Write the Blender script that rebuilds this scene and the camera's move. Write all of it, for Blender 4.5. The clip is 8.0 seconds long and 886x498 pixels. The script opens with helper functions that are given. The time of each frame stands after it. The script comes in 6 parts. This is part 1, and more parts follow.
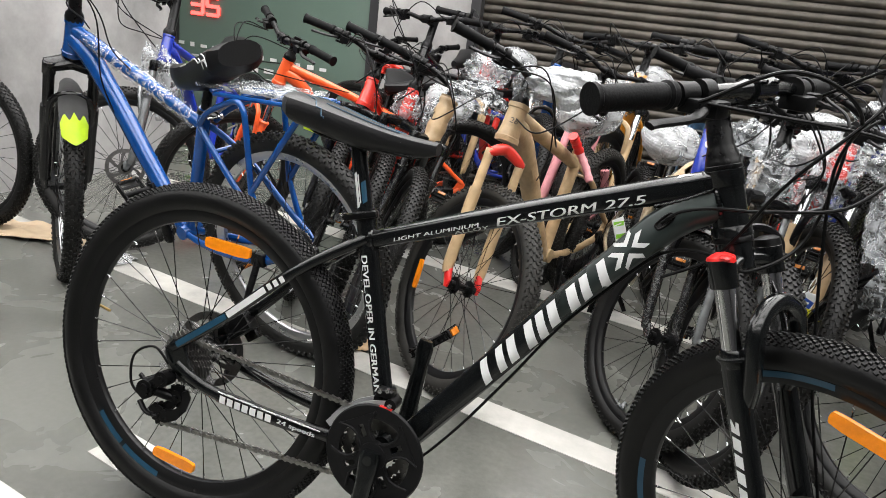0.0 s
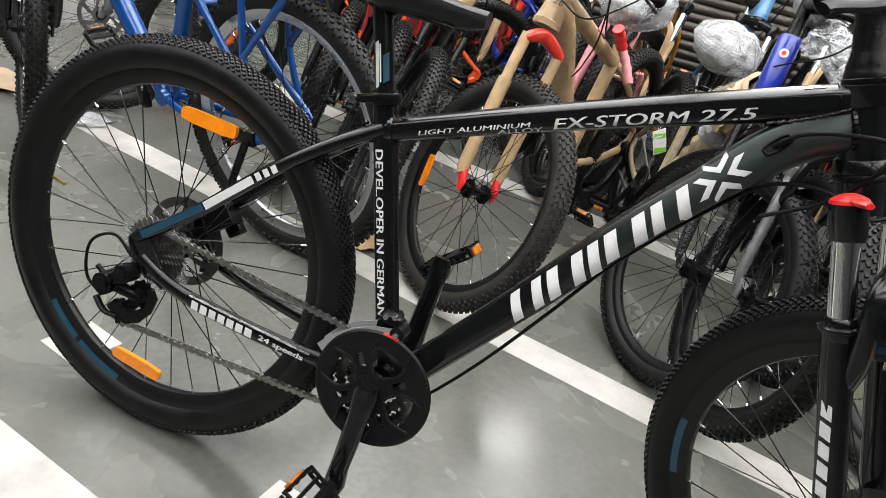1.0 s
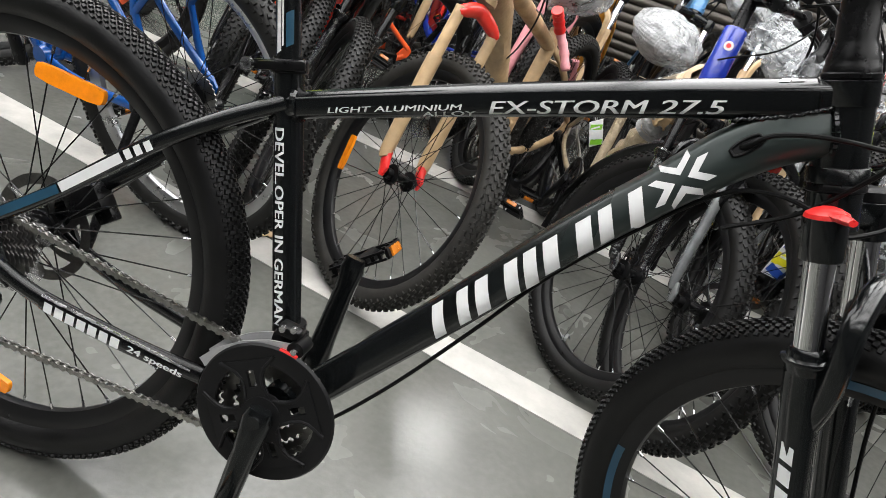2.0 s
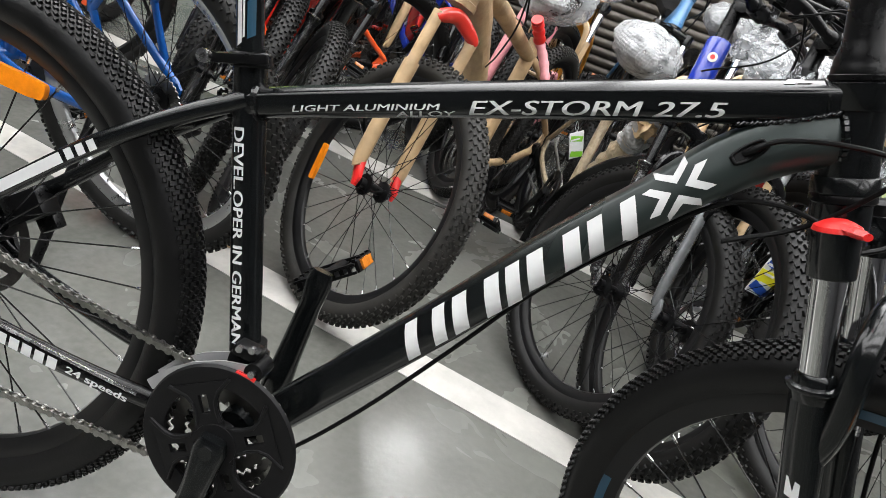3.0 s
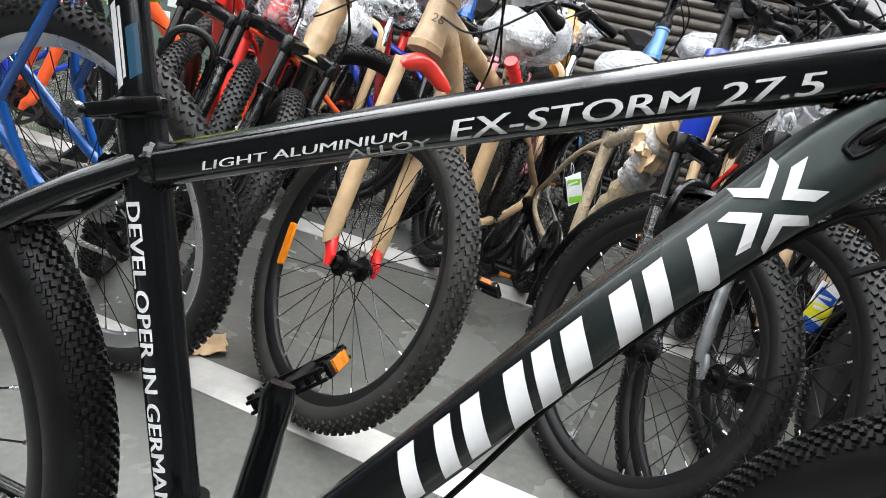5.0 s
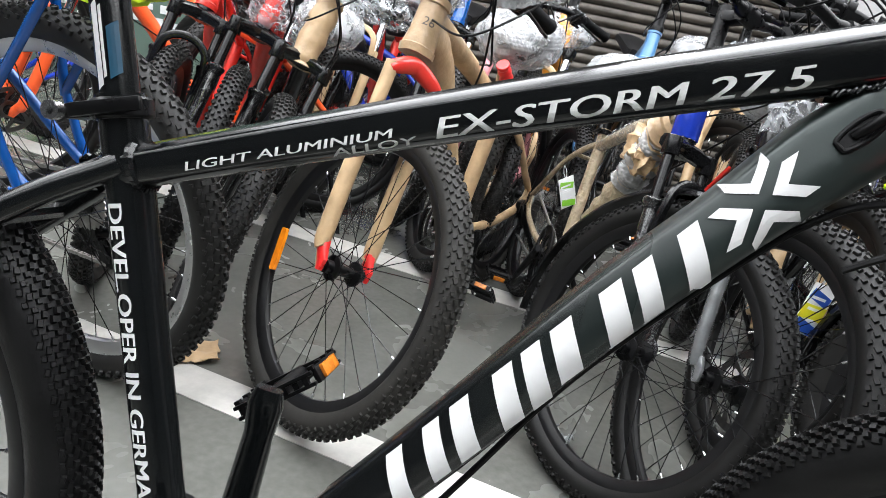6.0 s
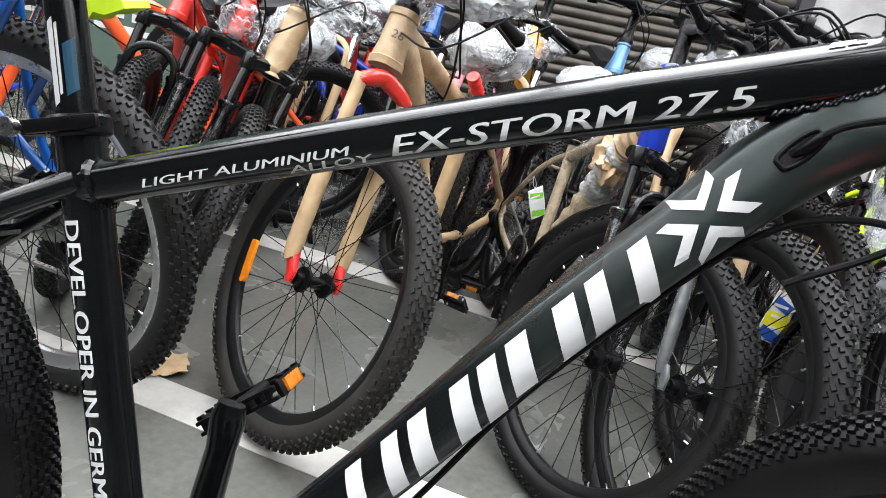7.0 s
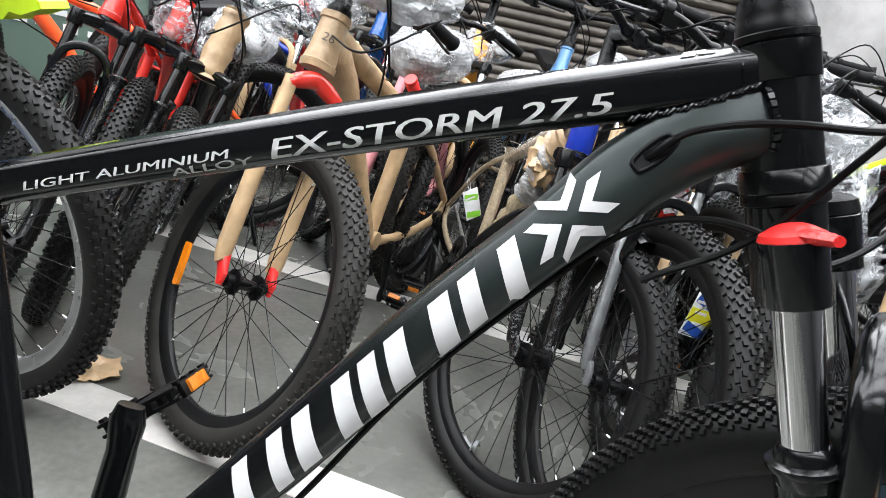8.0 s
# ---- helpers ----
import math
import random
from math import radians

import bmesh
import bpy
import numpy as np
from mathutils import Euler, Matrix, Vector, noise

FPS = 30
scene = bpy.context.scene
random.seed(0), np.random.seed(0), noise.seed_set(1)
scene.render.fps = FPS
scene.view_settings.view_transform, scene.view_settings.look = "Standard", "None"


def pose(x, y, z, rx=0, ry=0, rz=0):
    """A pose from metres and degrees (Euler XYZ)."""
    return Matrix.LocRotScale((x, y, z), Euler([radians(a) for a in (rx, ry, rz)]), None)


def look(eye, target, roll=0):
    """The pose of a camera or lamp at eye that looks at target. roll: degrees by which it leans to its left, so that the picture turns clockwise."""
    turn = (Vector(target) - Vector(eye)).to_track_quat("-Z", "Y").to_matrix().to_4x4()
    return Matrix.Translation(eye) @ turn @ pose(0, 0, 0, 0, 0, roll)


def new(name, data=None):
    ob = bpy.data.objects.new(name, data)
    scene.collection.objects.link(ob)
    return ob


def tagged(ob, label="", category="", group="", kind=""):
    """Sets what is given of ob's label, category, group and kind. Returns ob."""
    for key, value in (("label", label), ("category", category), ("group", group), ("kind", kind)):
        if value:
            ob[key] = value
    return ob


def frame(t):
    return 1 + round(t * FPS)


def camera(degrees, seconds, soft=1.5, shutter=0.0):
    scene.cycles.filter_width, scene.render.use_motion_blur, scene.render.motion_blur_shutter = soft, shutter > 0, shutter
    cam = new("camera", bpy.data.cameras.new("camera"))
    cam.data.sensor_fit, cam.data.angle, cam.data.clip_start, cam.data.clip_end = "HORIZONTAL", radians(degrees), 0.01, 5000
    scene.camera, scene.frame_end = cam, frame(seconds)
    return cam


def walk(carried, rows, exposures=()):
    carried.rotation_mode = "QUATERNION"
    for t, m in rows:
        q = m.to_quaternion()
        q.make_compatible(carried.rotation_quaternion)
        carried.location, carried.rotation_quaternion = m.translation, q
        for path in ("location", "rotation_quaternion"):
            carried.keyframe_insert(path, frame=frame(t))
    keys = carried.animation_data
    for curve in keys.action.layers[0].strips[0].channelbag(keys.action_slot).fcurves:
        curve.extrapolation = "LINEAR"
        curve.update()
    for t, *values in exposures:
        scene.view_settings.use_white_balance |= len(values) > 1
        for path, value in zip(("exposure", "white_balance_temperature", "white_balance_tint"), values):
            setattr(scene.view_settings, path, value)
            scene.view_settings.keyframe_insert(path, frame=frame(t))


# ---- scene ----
cam = camera(65.9, 8.0, 0.7)
METRES = 0.7941
BASE = pose(0.8315, -0.9832, 1.0356, -18.039, -6.903, 20.428)
ROWS = [
    (0.0, 0.0, 0.0, 0.0, 0.0, 0.0, -0.0),
    (0.3, -0.0000, 0.0471, -0.0104, -1.02, -2.06, -1.75),
    (0.5, -0.0219, 0.0953, -0.0073, -1.9, -3.2, -3.14),
    (0.8, -0.0586, 0.2228, 0.0101, -0.57, -6.59, -4.36),
    (1.0, -0.0771, 0.297, 0.012, -0.54, -9.02, -5.54),
    (1.2, -0.0775, 0.3620, 0.0129, -2.21, -10.57, -5.90),
    (1.5, -0.0681, 0.4192, 0.0265, -3.96, -10.98, -5.83),
    (1.7, -0.0596, 0.4498, 0.0245, -5.49, -10.61, -7.33),
    (2.8, -0.0467, 0.5561, 0.0004, -7.23, -8.77, -9.21),
    (3.0, -0.0405, 0.5715, -0.0001, -8.37, -8.32, -9.14),
    (3.3, -0.0354, 0.5912, -0.0075, -9.07, -7.99, -8.92),
    (3.5, -0.0357, 0.608, -0.0165, -9.2, -7.64, -8.2),
    (3.8, -0.0359, 0.6592, -0.0180, -9.26, -7.39, -4.69),
    (4.0, -0.0288, 0.7072, -0.006, -9.76, -6.35, -4.15),
    (4.2, -0.0220, 0.7466, -0.0122, -10.14, -5.36, -4.19),
    (4.5, -0.0124, 0.7948, -0.0251, -9.06, -4.14, -3.97),
    (4.8, -0.0019, 0.8282, -0.0244, -8.93, -3.09, -2.60),
    (5.0, 0.0085, 0.8418, -0.0238, -9.56, -2.31, -1.95),
    (5.2, 0.0183, 0.8459, -0.0186, -9.64, -2.27, -0.93),
    (6.3, 0.0184, 0.8519, -0.0324, -10.20, -1.64, -1.80),
    (6.5, 0.0252, 0.8526, -0.0288, -10.76, -1.6, -1.5),
    (6.8, 0.0295, 0.8422, -0.0241, -11.22, -1.09, -1.59),
    (7.0, 0.0348, 0.8381, -0.0228, -11.81, -1.02, -1.25),
    (7.3, 0.0441, 0.8276, -0.0224, -12.14, -0.79, -1.44),
    (7.5, 0.0558, 0.8245, -0.0216, -12.66, -0.89, -1.1),
    (7.8, 0.0863, 0.8143, -0.0223, -14.06, -0.85, -1.14),
    (8.0, 0.1047, 0.8012, -0.0226, -14.94, -0.83, -0.88),
]
walk(cam, [(t, BASE @ pose(METRES * x, METRES * y, METRES * z, 90 + pitch, roll, yaw)) for t, x, y, z, yaw, pitch, roll in ROWS],
     exposures=[(0.0, -0.33, 6500, 10), (1.5, -0.31, 6450, 10), (3.5, -0.26, 6300, 10), (5.0, 0.02, 6150, 10), (8.0, 0.02, 6150, 10)])

# ---- world and lights ----
from mathutils.bvhtree import BVHTree

world = bpy.data.worlds.new("world")
scene.world = world
world.use_nodes = True
world.node_tree.nodes["Background"].inputs[0].default_value = (0.75, 0.8, 0.85, 1)
world.node_tree.nodes["Background"].inputs[1].default_value = 0.02
scene.view_settings.exposure = 0.0
LAMP_POWER = 14.3
CEIL = 2.95


# ---- materials ----
def material(name, color, rough=0.5, metal=0.0, spec=0.5, grain=0.0, grain_scale=40.0, bump=0.0, bump_scale=200.0,
             coat=0.0, rough_var=0.0, vary=0.0, depth=0.002):
    m = bpy.data.materials.new(name)
    m.use_nodes = True
    nt = m.node_tree
    b = nt.nodes["Principled BSDF"]
    b.inputs["Base Color"].default_value = (*color, 1)
    b.inputs["Roughness"].default_value = rough
    b.inputs["Metallic"].default_value = metal
    b.inputs["Specular IOR Level"].default_value = spec
    b.inputs["Coat Weight"].default_value = coat
    b.inputs["Coat Roughness"].default_value = 0.08
    tc = nt.nodes.new("ShaderNodeTexCoord")
    if grain or rough_var:
        n = nt.nodes.new("ShaderNodeTexNoise")
        n.inputs["Scale"].default_value = grain_scale
        n.inputs["Detail"].default_value = 8
        n.inputs["Roughness"].default_value = 0.65
        nt.links.new(tc.outputs["Object"], n.inputs["Vector"])
        if grain:
            r = nt.nodes.new("ShaderNodeMapRange")
            r.inputs["From Min"].default_value, r.inputs["From Max"].default_value = 0.3, 0.7
            r.inputs["To Min"].default_value, r.inputs["To Max"].default_value = 1 - grain, 1 + grain
            nt.links.new(n.outputs["Fac"], r.inputs["Value"])
            mul = nt.nodes.new("ShaderNodeVectorMath")
            mul.operation = "SCALE"
            mul.inputs[0].default_value = color
            if vary:
                info = nt.nodes.new("ShaderNodeObjectInfo")
                span = nt.nodes.new("ShaderNodeMapRange")
                span.inputs["To Min"].default_value, span.inputs["To Max"].default_value = 1 - vary, 1 + vary
                nt.links.new(info.outputs["Random"], span.inputs["Value"])
                both = nt.nodes.new("ShaderNodeMath")
                both.operation = "MULTIPLY"
                nt.links.new(r.outputs["Result"], both.inputs[0])
                nt.links.new(span.outputs["Result"], both.inputs[1])
                nt.links.new(both.outputs["Value"], mul.inputs["Scale"])
            else:
                nt.links.new(r.outputs["Result"], mul.inputs["Scale"])
            nt.links.new(mul.outputs["Vector"], b.inputs["Base Color"])
        if rough_var:
            r = nt.nodes.new("ShaderNodeMapRange")
            r.inputs["From Min"].default_value, r.inputs["From Max"].default_value = 0.3, 0.7
            r.inputs["To Min"].default_value, r.inputs["To Max"].default_value = max(rough - rough_var, 0.02), rough + rough_var
            nt.links.new(n.outputs["Fac"], r.inputs["Value"])
            nt.links.new(r.outputs["Result"], b.inputs["Roughness"])
    if bump:
        n2 = nt.nodes.new("ShaderNodeTexNoise")
        n2.inputs["Scale"].default_value = bump_scale
        n2.inputs["Detail"].default_value = 5
        nt.links.new(tc.outputs["Object"], n2.inputs["Vector"])
        bp = nt.nodes.new("ShaderNodeBump")
        bp.inputs["Strength"].default_value = bump
        bp.inputs["Distance"].default_value = depth
        nt.links.new(n2.outputs["Fac"], bp.inputs["Height"])
        nt.links.new(bp.outputs["Normal"], b.inputs["Normal"])
    return m


def sheen_fade():
    """The down tube's colour: gloss black by the cranks; its sheen by the head tube is painted in as a rougher
    green-grey.
    """
    m = material("black_with_painted_sheen", (0.0038, 0.0044, 0.0047), 0.16, spec=0.5, bump=0.04, bump_scale=500)
    nt = m.node_tree
    b = nt.nodes["Principled BSDF"]
    tc = nt.nodes.new("ShaderNodeTexCoord")
    sep = nt.nodes.new("ShaderNodeSeparateXYZ")
    nt.links.new(tc.outputs["Object"], sep.inputs[0])
    for low, high, socket in ((0.18, 0.33, "Roughness"), (0.0, 0.3, "Metallic"), (0.0, 1.0, "mix")):
        r = nt.nodes.new("ShaderNodeMapRange")
        r.interpolation_type = "SMOOTHSTEP"
        r.inputs["From Min"].default_value, r.inputs["From Max"].default_value = 0.6, 0.80
        r.inputs["To Min"].default_value, r.inputs["To Max"].default_value = low, high
        nt.links.new(sep.outputs["X"], r.inputs["Value"])
        if socket != "mix":
            nt.links.new(r.outputs["Result"], b.inputs[socket])
        else:
            mix = nt.nodes.new("ShaderNodeMixRGB")
            mix.inputs["Color1"].default_value = (0.0038, 0.0044, 0.0047, 1)
            mix.inputs["Color2"].default_value = (0.025, 0.034, 0.032, 1)
            nt.links.new(r.outputs["Result"], mix.inputs["Fac"])
            nt.links.new(mix.outputs["Color"], b.inputs["Base Color"])
    return m


def emitter(name, color, strength):
    m = bpy.data.materials.new(name)
    m.use_nodes = True
    b = m.node_tree.nodes["Principled BSDF"]
    b.inputs["Base Color"].default_value = (*color, 1)
    b.inputs["Emission Color"].default_value = (*color, 1)
    b.inputs["Emission Strength"].default_value = strength
    return m


def film_material(name, tint=(0.5, 0.52, 0.54), cover=0.07, scale=11.0, bubbles=False):
    """Crumpled clear plastic: see-through between the folds, whitened along them to paint in bright streaks; bubbles: a
    quilted wrap, milkier all over.
    """
    m = bpy.data.materials.new(name)
    m.use_nodes = True
    nt = m.node_tree
    b = nt.nodes["Principled BSDF"]
    b.inputs["Base Color"].default_value = (*tint, 1)
    b.inputs["Roughness"].default_value = 0.22 if bubbles else 0.1
    b.inputs["Specular IOR Level"].default_value = 0.6
    tc = nt.nodes.new("ShaderNodeTexCoord")

    def math_node(op, x, y, clamp=False):
        k = nt.nodes.new("ShaderNodeMath")
        k.operation = op
        k.use_clamp = clamp
        for i, v in enumerate((x, y)):
            if isinstance(v, float):
                k.inputs[i].default_value = v
            else:
                nt.links.new(v, k.inputs[i])
        return k.outputs[0]

    def noise_node(size, detail, twist):
        n = nt.nodes.new("ShaderNodeTexNoise")
        n.inputs["Scale"].default_value = size
        n.inputs["Detail"].default_value = detail
        n.inputs["Distortion"].default_value = twist
        nt.links.new(tc.outputs["Object"], n.inputs["Vector"])
        return n.outputs["Fac"]

    fold = noise_node(scale, 1.6, 1.8)
    cloud = noise_node(scale * 0.45, 2.0, 0.5)
    crease = math_node("ABSOLUTE", math_node("SUBTRACT", fold, 0.5), 0.0)
    ridge = math_node("SUBTRACT", 1.0, math_node("MULTIPLY", crease, 12.0), True)
    streak = math_node("MULTIPLY", ridge, 0.22 if bubbles else 0.5)
    haze = math_node("MULTIPLY", math_node("SUBTRACT", cloud, 0.38, True), 1.5 if bubbles else 0.5)
    total = math_node("ADD", math_node("ADD", streak, haze), float(cover), True)
    nt.links.new(total, b.inputs["Alpha"])
    height = math_node("MULTIPLY", fold, 1.0)
    if bubbles:
        cells = nt.nodes.new("ShaderNodeTexVoronoi")
        cells.inputs["Scale"].default_value = 95.0
        cells.inputs["Randomness"].default_value = 0.35
        nt.links.new(tc.outputs["Object"], cells.inputs["Vector"])
        height = math_node("SUBTRACT", height, math_node("MULTIPLY", cells.outputs["Distance"], 0.55))
    bp = nt.nodes.new("ShaderNodeBump")
    bp.inputs["Strength"].default_value = 0.9
    bp.inputs["Distance"].default_value = 0.008
    nt.links.new(height, bp.inputs["Height"])
    nt.links.new(bp.outputs["Normal"], b.inputs["Normal"])
    return m


def floor_material():
    m = bpy.data.materials.new("floor_epoxy")
    m.use_nodes = True
    nt = m.node_tree
    b = nt.nodes["Principled BSDF"]
    tc = nt.nodes.new("ShaderNodeTexCoord")
    big = nt.nodes.new("ShaderNodeTexNoise")
    big.inputs["Scale"].default_value, big.inputs["Detail"].default_value = 2.6, 4
    big.inputs["Roughness"].default_value = 0.62
    big.inputs["Distortion"].default_value = 0.6
    fine = nt.nodes.new("ShaderNodeTexNoise")
    fine.inputs["Scale"].default_value, fine.inputs["Detail"].default_value = 60, 6
    nt.links.new(tc.outputs["Object"], big.inputs["Vector"])
    nt.links.new(tc.outputs["Object"], fine.inputs["Vector"])
    ramp = nt.nodes.new("ShaderNodeValToRGB")
    ramp.color_ramp.elements[0].position, ramp.color_ramp.elements[1].position = 0.15, 0.85
    ramp.color_ramp.elements[0].color = (0.061, 0.0625, 0.056, 1)
    ramp.color_ramp.elements[1].color = (0.145, 0.147, 0.132, 1)
    nt.links.new(big.outputs["Fac"], ramp.inputs["Fac"])
    mul = nt.nodes.new("ShaderNodeMixRGB")
    mul.blend_type = "OVERLAY"
    mul.inputs["Fac"].default_value = 0.25
    nt.links.new(ramp.outputs["Color"], mul.inputs["Color1"])
    nt.links.new(fine.outputs["Fac"], mul.inputs["Color2"])
    nt.links.new(mul.outputs["Color"], b.inputs["Base Color"])
    r = nt.nodes.new("ShaderNodeMapRange")
    r.inputs["From Min"].default_value, r.inputs["From Max"].default_value = 0.3, 0.7
    r.inputs["To Min"].default_value, r.inputs["To Max"].default_value = 0.12, 0.36
    nt.links.new(big.outputs["Fac"], r.inputs["Value"])
    nt.links.new(r.outputs["Result"], b.inputs["Roughness"])
    bp = nt.nodes.new("ShaderNodeBump")
    bp.inputs["Strength"].default_value, bp.inputs["Distance"].default_value = 0.25, 0.0015
    nt.links.new(fine.outputs["Fac"], bp.inputs["Height"])
    nt.links.new(bp.outputs["Normal"], b.inputs["Normal"])
    return m


BLACK_PAINT = material("satin_black_paint", (0.0038, 0.0044, 0.0047), 0.16, spec=0.48, rough_var=0.04, grain_scale=9, bump=0.04, bump_scale=500)
MATTE_BLACK = sheen_fade()
GLOSS_BLACK = material("gloss_black", (0.005, 0.005, 0.0055), 0.18, spec=0.4, rough_var=0.06)
BLACK_METAL = material("black_anodised_metal", (0.0035, 0.0035, 0.0038), 0.3, spec=0.16, rough_var=0.08)
BLACK_PLASTIC = material("black_plastic", (0.0035, 0.0035, 0.0037), 0.42, spec=0.12, bump=0.15, bump_scale=400)
GREY_PLASTIC = material("dark_grey_plastic", (0.0065, 0.0065, 0.0069), 0.42, spec=0.16, grain=0.12, bump=0.15, bump_scale=300)
RUBBER = material("tyre_rubber", (0.0045, 0.0045, 0.0046), 0.43, spec=0.24, grain=0.45, grain_scale=25, rough_var=0.1, bump=0.12, bump_scale=300)
DUSTY_RUBBER = material("dust_grey_tyre_rubber", (0.019, 0.018, 0.0162), 0.58, spec=0.22, grain=0.4, grain_scale=18, bump=0.15, bump_scale=300)
RUBBER_BG = material("dusty_tyre_rubber", (0.008, 0.0078, 0.0074), 0.5, spec=0.22, vary=0.55, grain=0.35, grain_scale=18, bump=0.12, bump_scale=300)
GRIP = material("grip_rubber", (0.0035, 0.0035, 0.0038), 0.6, spec=0.1, bump=0.3, bump_scale=260)
CHROME = material("chrome", (0.72, 0.72, 0.73), 0.1, metal=1.0, rough_var=0.05, grain_scale=12)
STEEL = material("bright_steel", (0.55, 0.55, 0.56), 0.25, metal=1.0, rough_var=0.08, grain_scale=60)
DARK_STEEL = material("dark_steel", (0.16, 0.155, 0.15), 0.36, metal=1.0, grain=0.25, grain_scale=80)
CASSETTE_STEEL = material("cassette_steel", (0.24, 0.235, 0.23), 0.3, metal=1.0, grain=0.25, grain_scale=80)
SILVER_PAINT = material("silver_painted_metal", (0.42, 0.42, 0.43), 0.32, metal=0.55, grain=0.1, grain_scale=40)
CHAIN_STEEL = material("brown_chain_steel", (0.32, 0.315, 0.3), 0.3, metal=1.0, grain=0.35, grain_scale=90)
ALLOY = material("rim_alloy", (0.5, 0.5, 0.51), 0.32, metal=1.0, rough_var=0.1)
RIM_BLACK = material("black_rim", (0.006, 0.006, 0.0063), 0.35, spec=0.25, rough_var=0.08)
AMBER = material("amber_reflector", (0.86, 0.25, 0.006), 0.22, bump=0.7, bump_scale=90, grain=0.12, grain_scale=60)
DARK_AMBER = material("dark_amber_reflector", (0.42, 0.13, 0.012), 0.2, bump=0.7, bump_scale=140, grain=0.3, grain_scale=90)
RED = material("red_plastic", (0.62, 0.02, 0.018), 0.3, rough_var=0.05)
RED_PAINT = material("red_paint", (0.6, 0.03, 0.02), 0.25, coat=0.4, grain=0.08)
ORANGE_PAINT = material("orange_paint", (0.85, 0.11, 0.025), 0.28, coat=0.4, grain=0.08)
BLUE_PAINT = material("metallic_blue_paint", (0.004, 0.06, 0.25), 0.22, metal=0.1, coat=0.35, grain=0.15, grain_scale=30, bump=0.25, bump_scale=35)
DEEP_BLUE = material("deep_blue_paint", (0.01, 0.03, 0.3), 0.22, coat=0.4, grain=0.06)
GUARD_GREY = material("matt_grey_guard_plastic", (0.04, 0.04, 0.041), 0.5, grain=0.15, bump=0.2, bump_scale=200)
PINK = material("pink_foam_wrap", (0.5, 0.2, 0.22), 0.5, grain=0.15, bump=0.4, bump_scale=60)
PAPER = material("brown_wrapping_paper", (0.40, 0.275, 0.15), 0.5, grain=0.24, grain_scale=16, bump=1.0, bump_scale=22, depth=0.007, coat=0.25)
CARD = material("cardboard", (0.46, 0.35, 0.235), 0.8, grain=0.12, grain_scale=10, bump=0.3, bump_scale=60)
WHITE_DECAL = material("white_decal", (0.62, 0.62, 0.62), 0.4, grain=0.04, grain_scale=60)
GREY_DECAL = material("silver_decal", (0.55, 0.55, 0.54), 0.4)
TEAL_DECAL = material("teal_decal", (0.009, 0.05, 0.09), 0.35)
LIME = material("lime_reflective", (0.62, 0.85, 0.02), 0.4, grain=0.05)
CLEAR_DISC = film_material("clear_plastic_disc", (0.4, 0.4, 0.4), -0.1, 20.0)
TAN_WRAP = material("tan_bubble_wrap", (0.36, 0.29, 0.19), 0.28, spec=0.6, grain=0.3, grain_scale=60, bump=1.0, bump_scale=110, depth=0.006, coat=0.4)
FILM = film_material("clear_plastic_film")
BUBBLE = film_material("white_bubble_wrap", (0.42, 0.43, 0.44), 0.42, 9.0, bubbles=True)
THIN_FILM = film_material("thin_clear_film", (0.6, 0.62, 0.64), -0.12, 24.0)
WRAPPED_BLACK = material("black_paint_under_clear_film", (0.006, 0.006, 0.0065), 0.12, spec=0.6, coat=1.0, rough_var=0.08, grain_scale=50, bump=1.0, bump_scale=70, depth=0.008)
WRAPPED_STEEL = material("bright_leg_under_clear_film", (0.24, 0.25, 0.255), 0.24, metal=0.7, grain=0.3, grain_scale=30, bump=0.9, bump_scale=45)
YELLOW_PAINT = material("yellow_orange_paint", (0.85, 0.36, 0.03), 0.3, coat=0.3, grain=0.08)
SKY_PAINT = material("light_blue_paint", (0.07, 0.2, 0.4), 0.3, coat=0.4, grain=0.08)
TAG_GREEN = material("green_tag_print", (0.25, 0.62, 0.04), 0.4, grain=0.06)
TAG_YELLOW = material("yellow_tag_print", (0.8, 0.75, 0.02), 0.4, grain=0.06)
TAG_BLUE = material("blue_tag_print", (0.02, 0.08, 0.42), 0.4, grain=0.06)
TAG_WHITE = material("white_tag_card", (0.8, 0.8, 0.8), 0.45, grain=0.05)
WHITE_WALL = material("white_wall_paint", (0.29, 0.282, 0.278), 0.6, grain=0.42, grain_scale=1.9, bump=0.12, bump_scale=90)
DARK_WALL = material("dark_unseen_wall", (0.035, 0.035, 0.037), 0.7, grain=0.08, grain_scale=2)
CEIL_MAT = material("ceiling_paint", (0.5, 0.5, 0.49), 0.8, grain=0.06, grain_scale=2)
SHUTTER = material("grey_shutter_steel", (0.09, 0.078, 0.064), 0.42, metal=0.3, grain=0.6, grain_scale=3.2, bump=0.1, bump_scale=60, rough_var=0.1)
DARK_FRAME = material("dark_frame_metal", (0.03, 0.03, 0.032), 0.4, metal=0.3)
LINE_PAINT = material("white_floor_paint", (0.39, 0.38, 0.355), 0.45, grain=0.3, grain_scale=6, bump=0.15, bump_scale=120)
FLOOR = floor_material()


